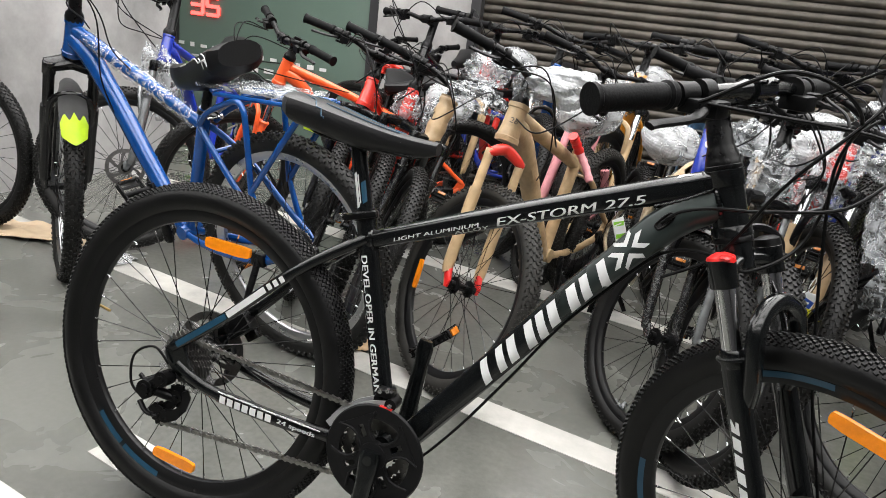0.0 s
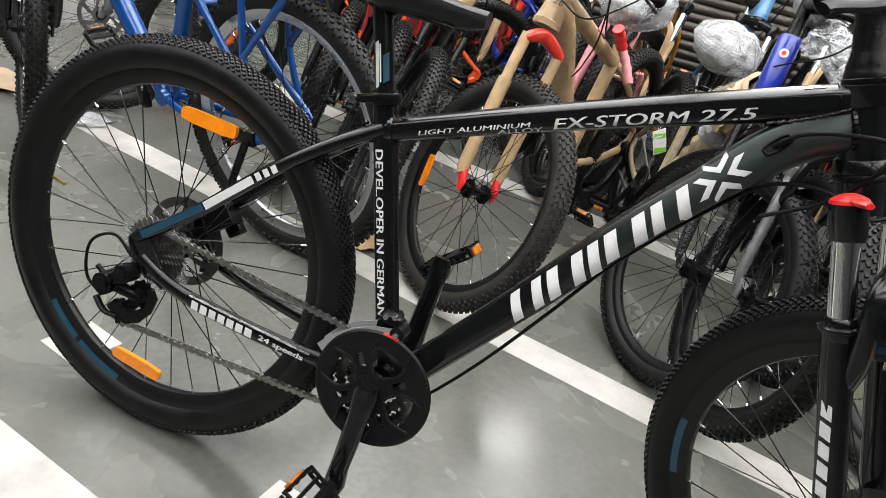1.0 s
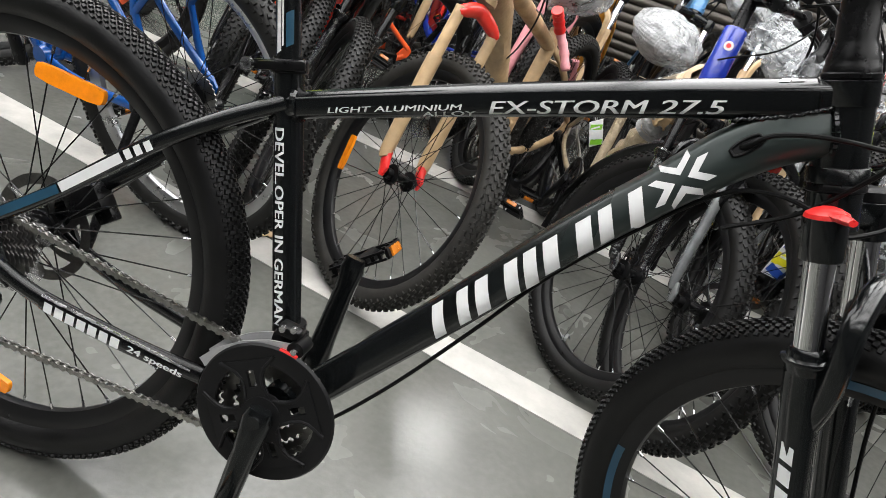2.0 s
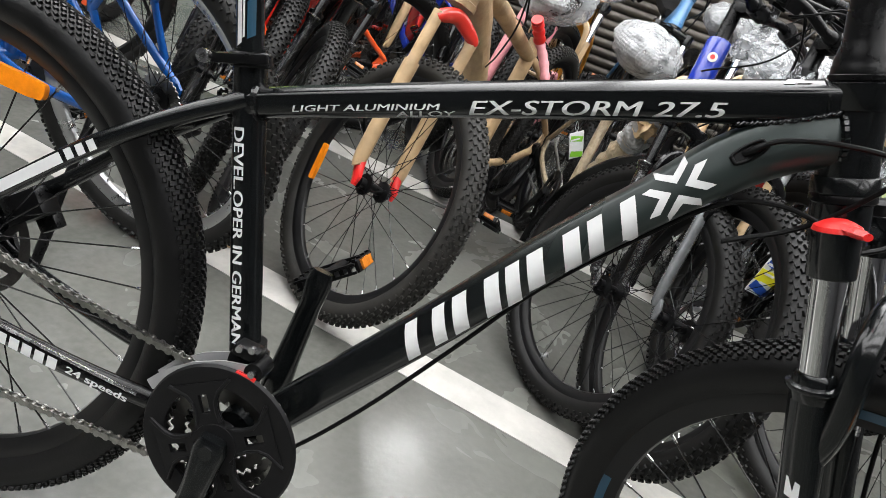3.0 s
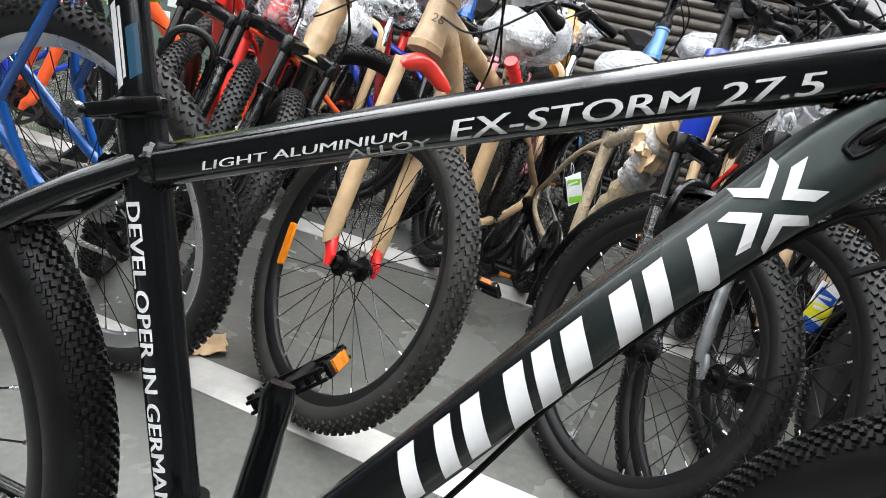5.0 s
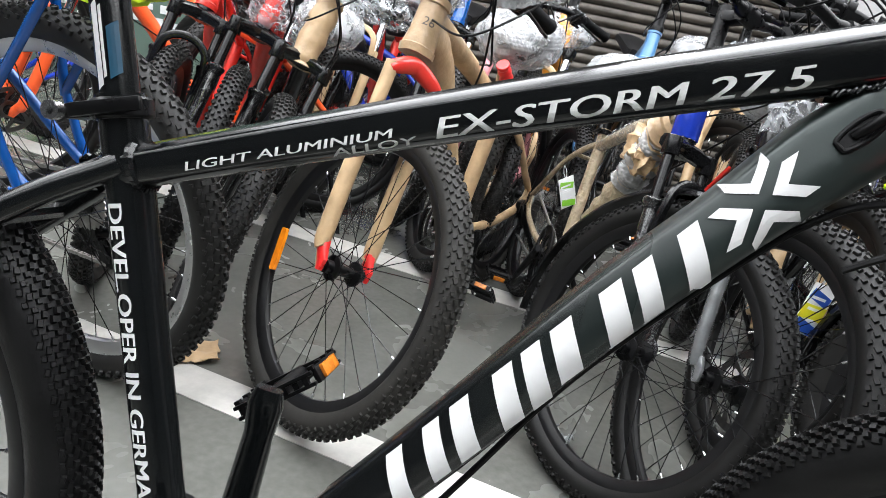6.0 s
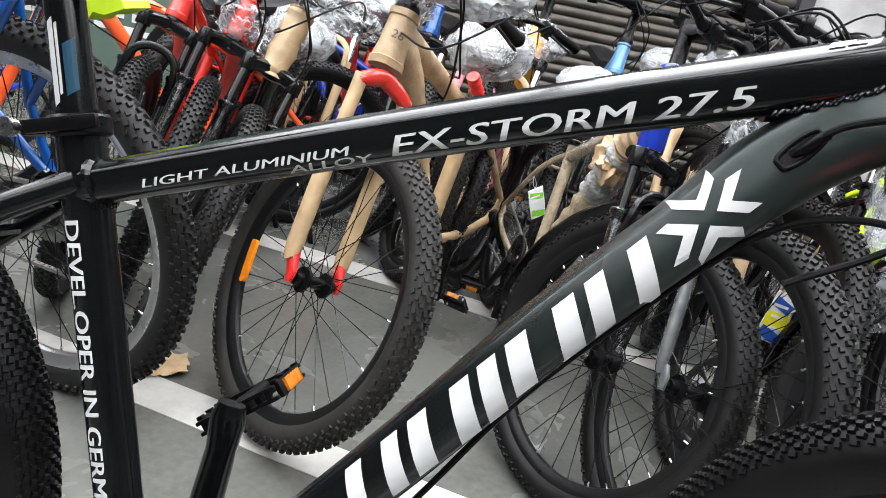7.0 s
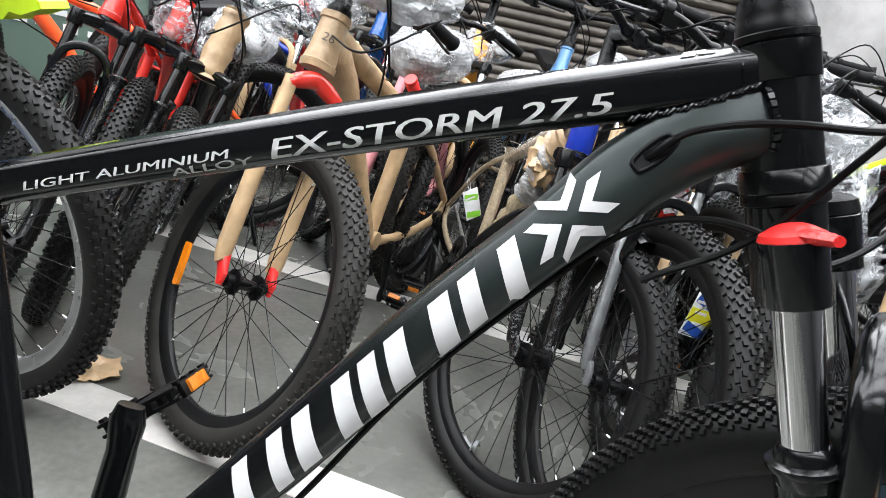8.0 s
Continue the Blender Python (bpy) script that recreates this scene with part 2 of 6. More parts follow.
# ---- mesh helpers ----
def part(name, bm, mat, parent, label="", basis=None, smooth=True):
    """Link a bmesh (or a mesh) as one object under parent."""
    if isinstance(bm, bpy.types.Mesh):
        me = bm
    else:
        me = bpy.data.meshes.new(name)
        bm.to_mesh(me)
        bm.free()
        mats = mat if isinstance(mat, (list, tuple)) else [mat]
        for k in mats:
            me.materials.append(k)
        if smooth:
            for p in me.polygons:
                p.use_smooth = True
            me.set_sharp_from_angle(angle=radians(80 if mat in (FILM, BUBBLE, THIN_FILM) else 38))
    ob = new(name, me)
    ob.parent = parent
    if basis is not None:
        ob.matrix_basis = basis
    if label:
        ob["label"] = label
    return ob


def empty(name, m, label, category, group="", kind=""):
    ob = new(name)
    ob.empty_display_size = 0.1
    ob.matrix_basis = m
    return tagged(ob, label, category, group, kind)


def V(*a):
    return Vector(a)


def ring_points(c, side, up, a, b, seg, expo):
    out = []
    for i in range(seg):
        t = 2 * math.pi * i / seg
        cs, sn = math.cos(t), math.sin(t)
        x = math.copysign(abs(cs) ** (2 / expo), cs) * a
        y = math.copysign(abs(sn) ** (2 / expo), sn) * b
        out.append(c + side * x + up * y)
    return out


def sweep(bm, pts, radii, seg=14, hint=(0, 1, 0), expo=2.0, caps=True, mat=0, outline=None):
    """A tube through pts. radii: a number, one per point, or (across, in-plane) pairs; hint: the across direction."""
    pts = [Vector(p) for p in pts]
    n = len(pts)
    if not isinstance(radii, (list, tuple)):
        radii = [radii] * n
    rings = []
    side0 = Vector(hint)
    for i, p in enumerate(pts):
        t = (pts[min(i + 1, n - 1)] - pts[max(i - 1, 0)]).normalized()
        side = side0 - t * side0.dot(t)
        if side.length < 1e-4:
            side = t.orthogonal()
        side.normalize()
        side0 = side
        up = t.cross(side)
        r = radii[i]
        a, b = r if isinstance(r, (list, tuple)) else (r, r)
        if outline:
            rings.append([bm.verts.new(p + side * u * a + up * v * b) for u, v in outline])
        else:
            rings.append([bm.verts.new(q) for q in ring_points(p, side, up, a, b, seg, expo)])
    seg = len(rings[0])
    for k in range(n - 1):
        for i in range(seg):
            j = (i + 1) % seg
            f = bm.faces.new((rings[k][i], rings[k][j], rings[k + 1][j], rings[k + 1][i]))
            f.material_index = mat
    if caps:
        f0 = bm.faces.new(list(reversed(rings[0])))
        f1 = bm.faces.new(rings[-1])
        f0.material_index = f1.material_index = mat
    return bm


def smooth_path(pts, steps=6):
    """Catmull-Rom through pts."""
    P = [Vector(p) for p in pts]
    P = [2 * P[0] - P[1]] + P + [2 * P[-1] - P[-2]]
    out = []
    for i in range(1, len(P) - 2):
        a, b, c, d = P[i - 1:i + 3]
        for k in range(steps):
            t = k / steps
            out.append(0.5 * ((2 * b) + (c - a) * t + (2 * a - 5 * b + 4 * c - d) * t * t + (3 * b - a - 3 * c + d) * t ** 3))
    out.append(P[-2])
    return out


def lathe(bm, profile, seg=48, close=True, mat=0, arc=(0, 2 * math.pi)):
    """Revolve (radius, y) pairs about the y axis (a wheel's axle)."""
    whole = abs(arc[1] - arc[0] - 2 * math.pi) < 1e-6
    n = seg if whole else seg + 1
    rings = []
    for i in range(n):
        t = arc[0] + (arc[1] - arc[0]) * i / seg
        rings.append([bm.verts.new((r * math.cos(t), y, r * math.sin(t))) for r, y in profile])
    m = len(profile)
    for i in range(seg):
        a, b = rings[i], rings[(i + 1) % n]
        for k in range(m if close else m - 1):
            j = (k + 1) % m
            f = bm.faces.new((a[k], a[j], b[j], b[k]))
            f.material_index = mat
    if not whole and close:
        bm.faces.new(list(reversed(rings[0]))).material_index = mat
        bm.faces.new(rings[-1]).material_index = mat
    return bm


def box(bm, c, size, m=None, bevel=0.0, mat=0, taper=1.0):
    """A box round c; m: a rotation put on first; taper: its top's size against its foot's."""
    x, y, z = (s / 2 for s in size)
    vs = []
    for dz, k in ((-z, 1.0), (z, taper)):
        for dx, dy in ((-x, -y), (x, -y), (x, y), (-x, y)):
            p = V(dx * k, dy * k, dz)
            if m is not None:
                p = m @ p
            vs.append(bm.verts.new(p + Vector(c)))
    fs = [(3, 2, 1, 0), (4, 5, 6, 7), (0, 1, 5, 4), (1, 2, 6, 5), (2, 3, 7, 6), (3, 0, 4, 7)]
    faces = [bm.faces.new([vs[i] for i in f]) for f in fs]
    for f in faces:
        f.material_index = mat
    if bevel:
        es = list({e for f in faces for e in f.edges})
        bmesh.ops.bevel(bm, geom=es, offset=bevel, segments=2, affect="EDGES", profile=0.6)
    return bm


def disc(bm, c, axis, r, h, seg=20, mat=0):
    axis = Vector(axis).normalized()
    c = Vector(c)
    sweep(bm, [c - axis * h / 2, c + axis * h / 2], r, seg, hint=axis.orthogonal(), mat=mat)
    return bm


def fresh():
    return bmesh.new()


def prism(bm, outline, to3d, depth, mat=0):
    """An outline of (u, v) pairs, set in space by to3d(u, v, h), from h = 0 to h = depth."""
    a = [bm.verts.new(to3d(u, v, 0.0)) for u, v in outline]
    b = [bm.verts.new(to3d(u, v, depth)) for u, v in outline]
    n = len(a)
    bm.faces.new(list(reversed(a))).material_index = mat
    bm.faces.new(b).material_index = mat
    for i in range(n):
        j = (i + 1) % n
        bm.faces.new((a[i], a[j], b[j], b[i])).material_index = mat
    return bm


def text_outline(body, shear=0.0):
    """A flat mesh of words in the built-in font, scaled into the unit square (u along, v up)."""
    cu = bpy.data.curves.new("words", "FONT")
    cu.body = body
    cu.resolution_u = 3
    tmp = bpy.data.objects.new("words", cu)
    scene.collection.objects.link(tmp)
    dg = bpy.context.evaluated_depsgraph_get()
    me = bpy.data.meshes.new_from_object(tmp.evaluated_get(dg))
    bpy.data.objects.remove(tmp)
    xs = [v.co.x for v in me.vertices]
    ys = [v.co.y for v in me.vertices]
    x0, x1, y0, y1 = min(xs), max(xs), min(ys), max(ys)
    for v in me.vertices:
        v.co = ((v.co.x - x0) / (x1 - x0) , (v.co.y - y0) / (y1 - y0), 0)
    return me


def lay_text(name, body, mat, parent, place, u0, v0, width, height, shear=0.0, label="", bold=0.0006):
    """Words on a surface: place(u, v) gives the point in space of surface coordinates in metres."""
    me = text_outline(body)
    bm = fresh()
    done = 0
    for k in range(3):
        bm.from_mesh(me)
        bm.verts.ensure_lookup_table()
        fresh_verts = list(bm.verts)[done:]
        bm.normal_update()
        faces = list({f for v in fresh_verts for f in v.link_faces})
        bmesh.ops.triangulate(bm, faces=faces)
        edges = list({e for v in fresh_verts for e in v.link_edges})
        bmesh.ops.subdivide_edges(bm, edges=edges, cuts=3, use_grid_fill=True)
        bm.verts.ensure_lookup_table()
        for v in list(bm.verts)[done:]:
            u = u0 + v.co.x * width + shear * v.co.y * height + (k - 1) * bold
            v.co = place(u, v0 + v.co.y * height) - V(0, 0.00015 * k, 0)
        done = len(bm.verts)
    bpy.data.meshes.remove(me)
    return part(name, bm, mat, parent, label, smooth=False)


# ---- wheels ----
MESHES = {}


# rows of knobs across the fine tread: angle, offset along the tyre, length and width
FINE_KNOBS = [(a, (round(a / 12) % 2) * 0.5, 0.0135, 0.0082) for a in (0, 12, -12, 24, -24, 36, -36, 48, -48, 60, -60)]


def tyre_mesh(R, half, fine, rubber, key):
    """A knobbly tyre of outer radius R; half: half its width."""
    if ("tyre", key) in MESHES:
        return MESHES["tyre", key]
    bm = fresh()
    rc = R - half - 0.006
    prof = []
    for i in range(15):
        t = radians(-142 + 284 * i / 14)
        prof.append((rc + half * math.cos(t) * 1.02, half * math.sin(t)))
    prof += [(rc - half * 0.98, half * 0.42), (rc - half * 0.98, -half * 0.42)]
    lathe(bm, prof, 120 if fine else 84)
    n = 188 if fine else 92
    kx, kh = (0.46, 0.0036) if fine else (0.78, 0.0062)
    for i in range(n):
        for row, (ang, ofs, sx, sy) in enumerate(FINE_KNOBS if fine else ((10, 0.0, 0.013, 0.0085), (-10, 0.5, 0.013, 0.0085), (31, 0.5, 0.0125, 0.0085), (-31, 0.0, 0.0125, 0.0085),
                                                  (51, 0.0, 0.0125, 0.008), (-51, 0.5, 0.0125, 0.008), (70, 0.5, 0.010, 0.0075), (-70, 0.0, 0.010, 0.0075))):
            t = 2 * math.pi * (i + ofs) / n
            a = radians(ang * (0.86 if fine else 1.0))
            rad = V(math.cos(t), 0, math.sin(t))
            tan = V(-math.sin(t), 0, math.cos(t))
            nor = rad * math.cos(a) + V(0, math.sin(a), 0)
            crs = nor.cross(tan)
            c = rad * rc + nor * (half * 1.0 + 0.002)
            skew = (0.35 if row % 2 else -0.35) * (1 if i % 2 else 0.4)
            tan2 = (tan + crs * skew).normalized()
            crs2 = nor.cross(tan2)
            m = Matrix((tan2, crs2, nor)).transposed()
            h = kh if abs(ang) < 60 else kh * 0.7
            box(bm, c, (sx * kx * (1.1 if i % 2 else 0.85), sy * (0.58 if fine else 1.0), h), m, taper=0.72 if fine else 0.82)
    me = bpy.data.meshes.new("tyre")
    bm.to_mesh(me)
    bm.free()
    me.materials.append(rubber)
    for p in me.polygons:
        p.use_smooth = True
    me.set_sharp_from_angle(angle=radians(35))
    MESHES["tyre", key] = me
    return me


def rim_mesh(R, half, mat, key):
    if ("rim", key) in MESHES:
        return MESHES["rim", key]
    bm = fresh()
    ro = R - 2 * half + 0.004
    w = half * 0.55
    lathe(bm, [(ro, w), (ro - 0.005, w + 0.0015), (ro - 0.018, w - 0.002), (ro - 0.028, w * 0.45), (ro - 0.030, 0), (ro - 0.028, -w * 0.45),
               (ro - 0.018, -w + 0.002), (ro - 0.005, -w - 0.0015), (ro, -w)], 96)
    me = bpy.data.meshes.new("rim")
    bm.to_mesh(me)
    bm.free()
    me.materials.append(mat)
    for p in me.polygons:
        p.use_smooth = True
    me.set_sharp_from_angle(angle=radians(40))
    MESHES["rim", key] = me
    return me


def spoke_geometry(bm, a0, a1, y0, r0, r1, rad=0.00105):
    p0 = V(r0 * math.cos(a0), y0, r0 * math.sin(a0))
    p1 = V(r1 * math.cos(a1), y0 * 0.08, r1 * math.sin(a1))
    sweep(bm, [p0, p1], rad, 5, caps=False)
    d = (p1 - p0).normalized()
    sweep(bm, [p1 - d * 0.013, p1 + d * 0.004], 0.002, 6, mat=1)


def spokes_mesh(R, half, key, n=32):
    if ("spokes", key) in MESHES:
        return MESHES["spokes", key]
    bm = fresh()
    r1 = R - 2 * half + 0.004 - 0.027
    for i in range(n):
        a1 = 2 * math.pi * i / n
        s = 1 if (i // 2) % 2 else -1
        y = 0.028 if i % 2 else -0.028
        spoke_geometry(bm, a1 + s * 0.9, a1, y, 0.024, r1)
    me = bpy.data.meshes.new("spokes")
    bm.to_mesh(me)
    bm.free()
    me.materials.append(GLOSS_BLACK)
    me.materials.append(STEEL)
    MESHES["spokes", key] = me
    return me


def hub_bm(wide=0.05):
    bm = fresh()
    lathe(bm, [(0.003, -wide - 0.012), (0.007, -wide - 0.012), (0.007, -wide), (0.014, -wide), (0.015, -0.034), (0.028, -0.032), (0.028, -0.027), (0.013, -0.022),
               (0.012, 0.022), (0.028, 0.027), (0.028, 0.032), (0.015, 0.034), (0.014, wide), (0.007, wide), (0.007, wide + 0.012), (0.003, wide + 0.012)], 24, close=True)
    return bm


def reflector_bm(long=0.108, high=0.021):
    """A spoke reflector, flat in the wheel's plane, with rounded ends and a bevelled face."""
    bm = fresh()
    out = []
    for i in range(9):
        t = radians(-90 + 180 * i / 8)
        out.append((long / 2 - 0.006 + 0.004 * math.cos(t), high * 0.46 * math.sin(t)))
    out.append((0.03, high * 0.54))
    out.append((-0.03, high * 0.54))
    for i in range(9):
        t = radians(90 + 180 * i / 8)
        out.append((-long / 2 + 0.006 + 0.004 * math.cos(t), high * 0.46 * math.sin(t)))
    out.append((-0.03, -high * 0.54))
    out.append((0.03, -high * 0.54))
    prism(bm, out, lambda u, v, h: V(u, -0.004 + h, v + 0.10 * u * u * 4), 0.008)
    return bm


def wheel(name, bike, centre, basis, R, half, rim_mat, fine=False, reflectors=(), rubber=None, key="", rotor=True, hub_mat=None, stagger=0.0):
    """A wheel as a part of bike: its rim, with tyre, hub, spokes and reflectors under it. basis: the steering's turn."""
    m = basis @ Matrix.Translation(centre) @ pose(0, 0, 0, 0, stagger, 0)
    rim = part(name, rim_mesh(R, half, rim_mat, key + rim_mat.name), None, bike, "", m)
    part("tyre", tyre_mesh(R, half, fine, rubber or RUBBER_BG, key), None, rim, "black knobbly rubber tyre")
    part("hub", hub_bm(), hub_mat or BLACK_METAL, rim)
    if fine:
        r1 = R - 2 * half + 0.004 - 0.027
        if ("spoke", key) not in MESHES:
            bm = fresh()
            spoke_geometry(bm, 0.9, 0.0, 0.028, 0.024, r1)
            me = bpy.data.meshes.new("spoke")
            bm.to_mesh(me)
            bm.free()
            me.materials.append(GLOSS_BLACK)
            me.materials.append(STEEL)
            MESHES["spoke", key] = me
        for i in range(32):
            s = 1 if (i // 2) % 2 else -1
            mm = pose(0, 0, 0, 0, -360 * i / 32, 0)
            flip = Matrix.Diagonal((1, 1 if i % 2 else -1, s, 1))
            part("spoke", MESHES["spoke", key], None, rim, "", mm @ flip)
    else:
        part("spokes", spokes_mesh(R, half, key), None, rim)
    for a in reflectors:
        a, tilt = a if isinstance(a, tuple) else (a, 0.0)
        rr = R - 2 * half - (0.057 if fine else 0.045)
        part("reflector", reflector_bm(), AMBER, rim, "amber plastic spoke reflector", pose(0, 0, 0, 0, -(a - 90), 0) @ Matrix.Translation((0, -0.012, rr)) @ pose(0, 0, 0, 0, tilt, 0))
    if rotor:
        if "disc" not in MESHES:
            bm = fresh()
            rings = []
            for r, turn in ((0.018, 0.0), (0.03, 0.05), (0.047, 0.3), (0.064, 0.5), (0.08, 0.5)):
                rings.append([bm.verts.new((r * math.cos(turn + math.pi * i / 24), 0.037, r * math.sin(turn + math.pi * i / 24))) for i in range(48)])
            for k in range(4):
                for i in range(48):
                    if k in (1, 2) and i % 8 > 1:
                        continue
                    j = (i + 1) % 48
                    bm.faces.new((rings[k][i], rings[k][j], rings[k + 1][j], rings[k + 1][i]))
            bmesh.ops.solidify(bm, geom=list(bm.faces), thickness=0.002)
            me = bpy.data.meshes.new("brake_disc")
            bm.to_mesh(me)
            bm.free()
            me.materials.append(DARK_STEEL)
            MESHES["disc"] = me
        part("brake_disc", MESHES["disc"], None, rim, "steel brake disc")
    return rim


# ---- bicycles ----
AXIS_P, AXIS_D = V(0.897, 0, 0.87), V(0.358, 0, -0.934)
HUB_F = V(1.1427, 0, 0.3775)
SIT = Matrix.Translation((0, 0, 0.35)) @ pose(0, 0, 0, 0, 1.5, 0) @ Matrix.Translation((0, 0, -0.35))


def steering(angle):
    """The turn of fork, bar and front wheel about the head tube's axis; angle in degrees to the left."""
    return Matrix.Translation(AXIS_P) @ Matrix.Rotation(radians(angle), 4, -AXIS_D) @ Matrix.Translation(-AXIS_P)


def on_axis(z):
    return AXIS_P + AXIS_D * ((z - AXIS_P.z) / AXIS_D.z)


TT0, TT1 = V(0.325, 0, 0.668), V(0.88, 0, 0.8943)
DT = [((0.452, 0, 0.30), (0.023, 0.0235)), ((0.53, 0, 0.411), (0.024, 0.024)), ((0.615, 0, 0.533), (0.0255, 0.0245)), ((0.6967, 0, 0.6573), (0.0265, 0.0242)),
      ((0.7628, 0, 0.7446), (0.027, 0.0246)), ((0.8063, 0, 0.8007), (0.027, 0.0285)), ((0.8498, 0, 0.8418), (0.0272, 0.0285)), ((0.8985, 0, 0.8702), (0.0245, 0.0275))]
ST0, ST1 = V(0.437, 0, 0.30), V(0.308, 0, 0.722)
BB = V(0.437, 0, 0.308)


# the main frame's top tube: upright flanks and two broad facets that slope up to a narrow ridge
TOP_TUBE_SHAPE = [(1.0, -0.5), (1.0, 0.4), (0.97, 0.52), (0.88, 0.64), (0.16, 1.0), (-0.16, 1.0), (-0.88, 0.64), (-0.97, 0.52), (-1.0, 0.4), (-1.0, -0.5),
                  (-0.93, -0.68), (-0.72, -0.86), (-0.4, -0.97), (0.0, -1.0), (0.4, -0.97), (0.72, -0.86), (0.93, -0.68)]


# its down tube: flanks that lean inwards to a crisp edge below a flat back, and a round belly
DOWN_TUBE_SHAPE = [(1.0, -0.3), (1.0, -0.1), (0.985, 0.04), (0.94, 0.2), (0.86, 0.42), (0.77, 0.64), (0.68, 0.84), (0.64, 0.9), (0.58, 0.94), (0.3, 1.0), (-0.3, 1.0), (-0.58, 0.94), (-0.64, 0.9), (-0.68, 0.84),
                   (-0.77, 0.64), (-0.86, 0.42), (-0.94, 0.2), (-0.985, 0.04), (-1.0, -0.1), (-1.0, -0.3), (-0.92, -0.55), (-0.77, -0.76), (-0.56, -0.91), (-0.3, -0.985), (0.0, -1.0), (0.3, -0.985), (0.56, -0.91), (0.77, -0.76), (0.92, -0.55)]


def down_tube(bm, k, seg, fine):
    fine_p = smooth_path([V(*p) for p, r in DT], 4)
    rr = []
    for i in range(len(fine_p)):
        a = min(i // 4, len(DT) - 2)
        t = i / 4 - a
        rr.append(tuple((DT[a][1][q] * (1 - t) + DT[a + 1][1][q] * t) * k for q in (0, 1)))
    sweep(bm, fine_p, rr, seg, expo=2.7, mat=1 if fine else 0, outline=DOWN_TUBE_SHAPE if fine else None)


def frame_bm(fat=1.0, fine=False):
    seg = 24 if fine else 12
    bm = fresh()
    k = fat
    n = 8
    pts = [TT0.lerp(TT1, i / n) + V(0, 0, 0.004 * math.sin(math.pi * i / n)) for i in range(n + 1)]
    sweep(bm, pts, [((0.018 + 0.002 * i / n) * k, (0.0165 + 0.0055 * i / n) * k) for i in range(n + 1)], seg, expo=2.2,
          outline=TOP_TUBE_SHAPE if fine else None)
    down_tube(bm, k, seg, fine)
    sweep(bm, [ST0, ST0.lerp(ST1, 0.5), ST1], [0.0185 * k, 0.0185 * k, 0.0185 * k], seg)
    a, b = (on_axis(0.915), on_axis(0.8195)) if fine else (on_axis(0.932), on_axis(0.812))
    if fine:
        sweep(bm, [a, a.lerp(b, 0.008), a.lerp(b, 0.24), a.lerp(b, 0.248), a.lerp(b, 0.252), a.lerp(b, 0.6), b.lerp(a, 0.165), b.lerp(a, 0.16), b.lerp(a, 0.155), b.lerp(a, 0.01), b],
              [0.0272, 0.0282, 0.0282, 0.0278, 0.0262, 0.0266, 0.0272, 0.0294, 0.0298, 0.0302, 0.0292], 36)
    else:
        sweep(bm, [a, a.lerp(b, 0.12), a.lerp(b, 0.14), a.lerp(b, 0.6), b.lerp(a, 0.14), b.lerp(a, 0.12), b],
              [0.0265 * k, 0.0275 * k, 0.0245 * k, 0.026 * k, 0.029 * k, 0.0315 * k, 0.0305 * k], seg)
    sweep(bm, [BB + V(0, -0.036, 0), BB + V(0, 0.036, 0)], 0.022 * k, seg, hint=(1, 0, 0))
    for s in (-1, 1):
        # seat stay and chain stay, with the dropout plate
        sweep(bm, smooth_path([(0.325, 0.012 * s, 0.672), (0.27, 0.034 * s, 0.632), (0.19, 0.052 * s, 0.565), (0.08, 0.063 * s, 0.455), (-0.012, 0.066 * s, 0.378)], 4),
              [(0.0085 * k, 0.0105 * k)] * 17, 12)
        sweep(bm, smooth_path([(0.425, 0.022 * s, 0.303), (0.34, 0.042 * s, 0.300), (0.22, 0.056 * s, 0.302), (0.11, 0.063 * s, 0.312), (0.05, 0.066 * s, 0.325), (0.002, 0.066 * s, 0.345)], 4),
              [(0.009 * k, 0.0125 * k)] * 21, 12)
        prism(bm, [(-0.028, 0.372), (-0.012, 0.394), (0.012, 0.384), (0.036, 0.345), (0.062, 0.322), (0.05, 0.308), (0.018, 0.322), (-0.004, 0.332), (-0.02, 0.347)],
              lambda u, v, h, s=s: V(u, s * (0.062 + h), v), 0.007)
    if fat > 1.1:
        crumple(bm, 0.003, 22, fat)
    # bridges between the stays
    sweep(bm, [(0.245, -0.042, 0.61), (0.245, 0.042, 0.61)], 0.007, 8, hint=(1, 0, 0))
    return bm


def weld(bm, c, axis, a, b, n, r=0.0032, across=(0, 1, 0)):
    """A row of weld beads round a joint."""
    axis = Vector(axis).normalized()
    side = Vector(across)
    up = axis.cross(side)
    for i in range(n):
        t = 2 * math.pi * i / n
        p = Vector(c) + side * a * math.cos(t) + up * b * math.sin(t)
        d = (-side * math.sin(t) * a + up * math.cos(t) * b).normalized()
        sweep(bm, [p - d * r * 0.5, p + d * r * 0.5], [r, r * 0.85], 6, hint=axis)


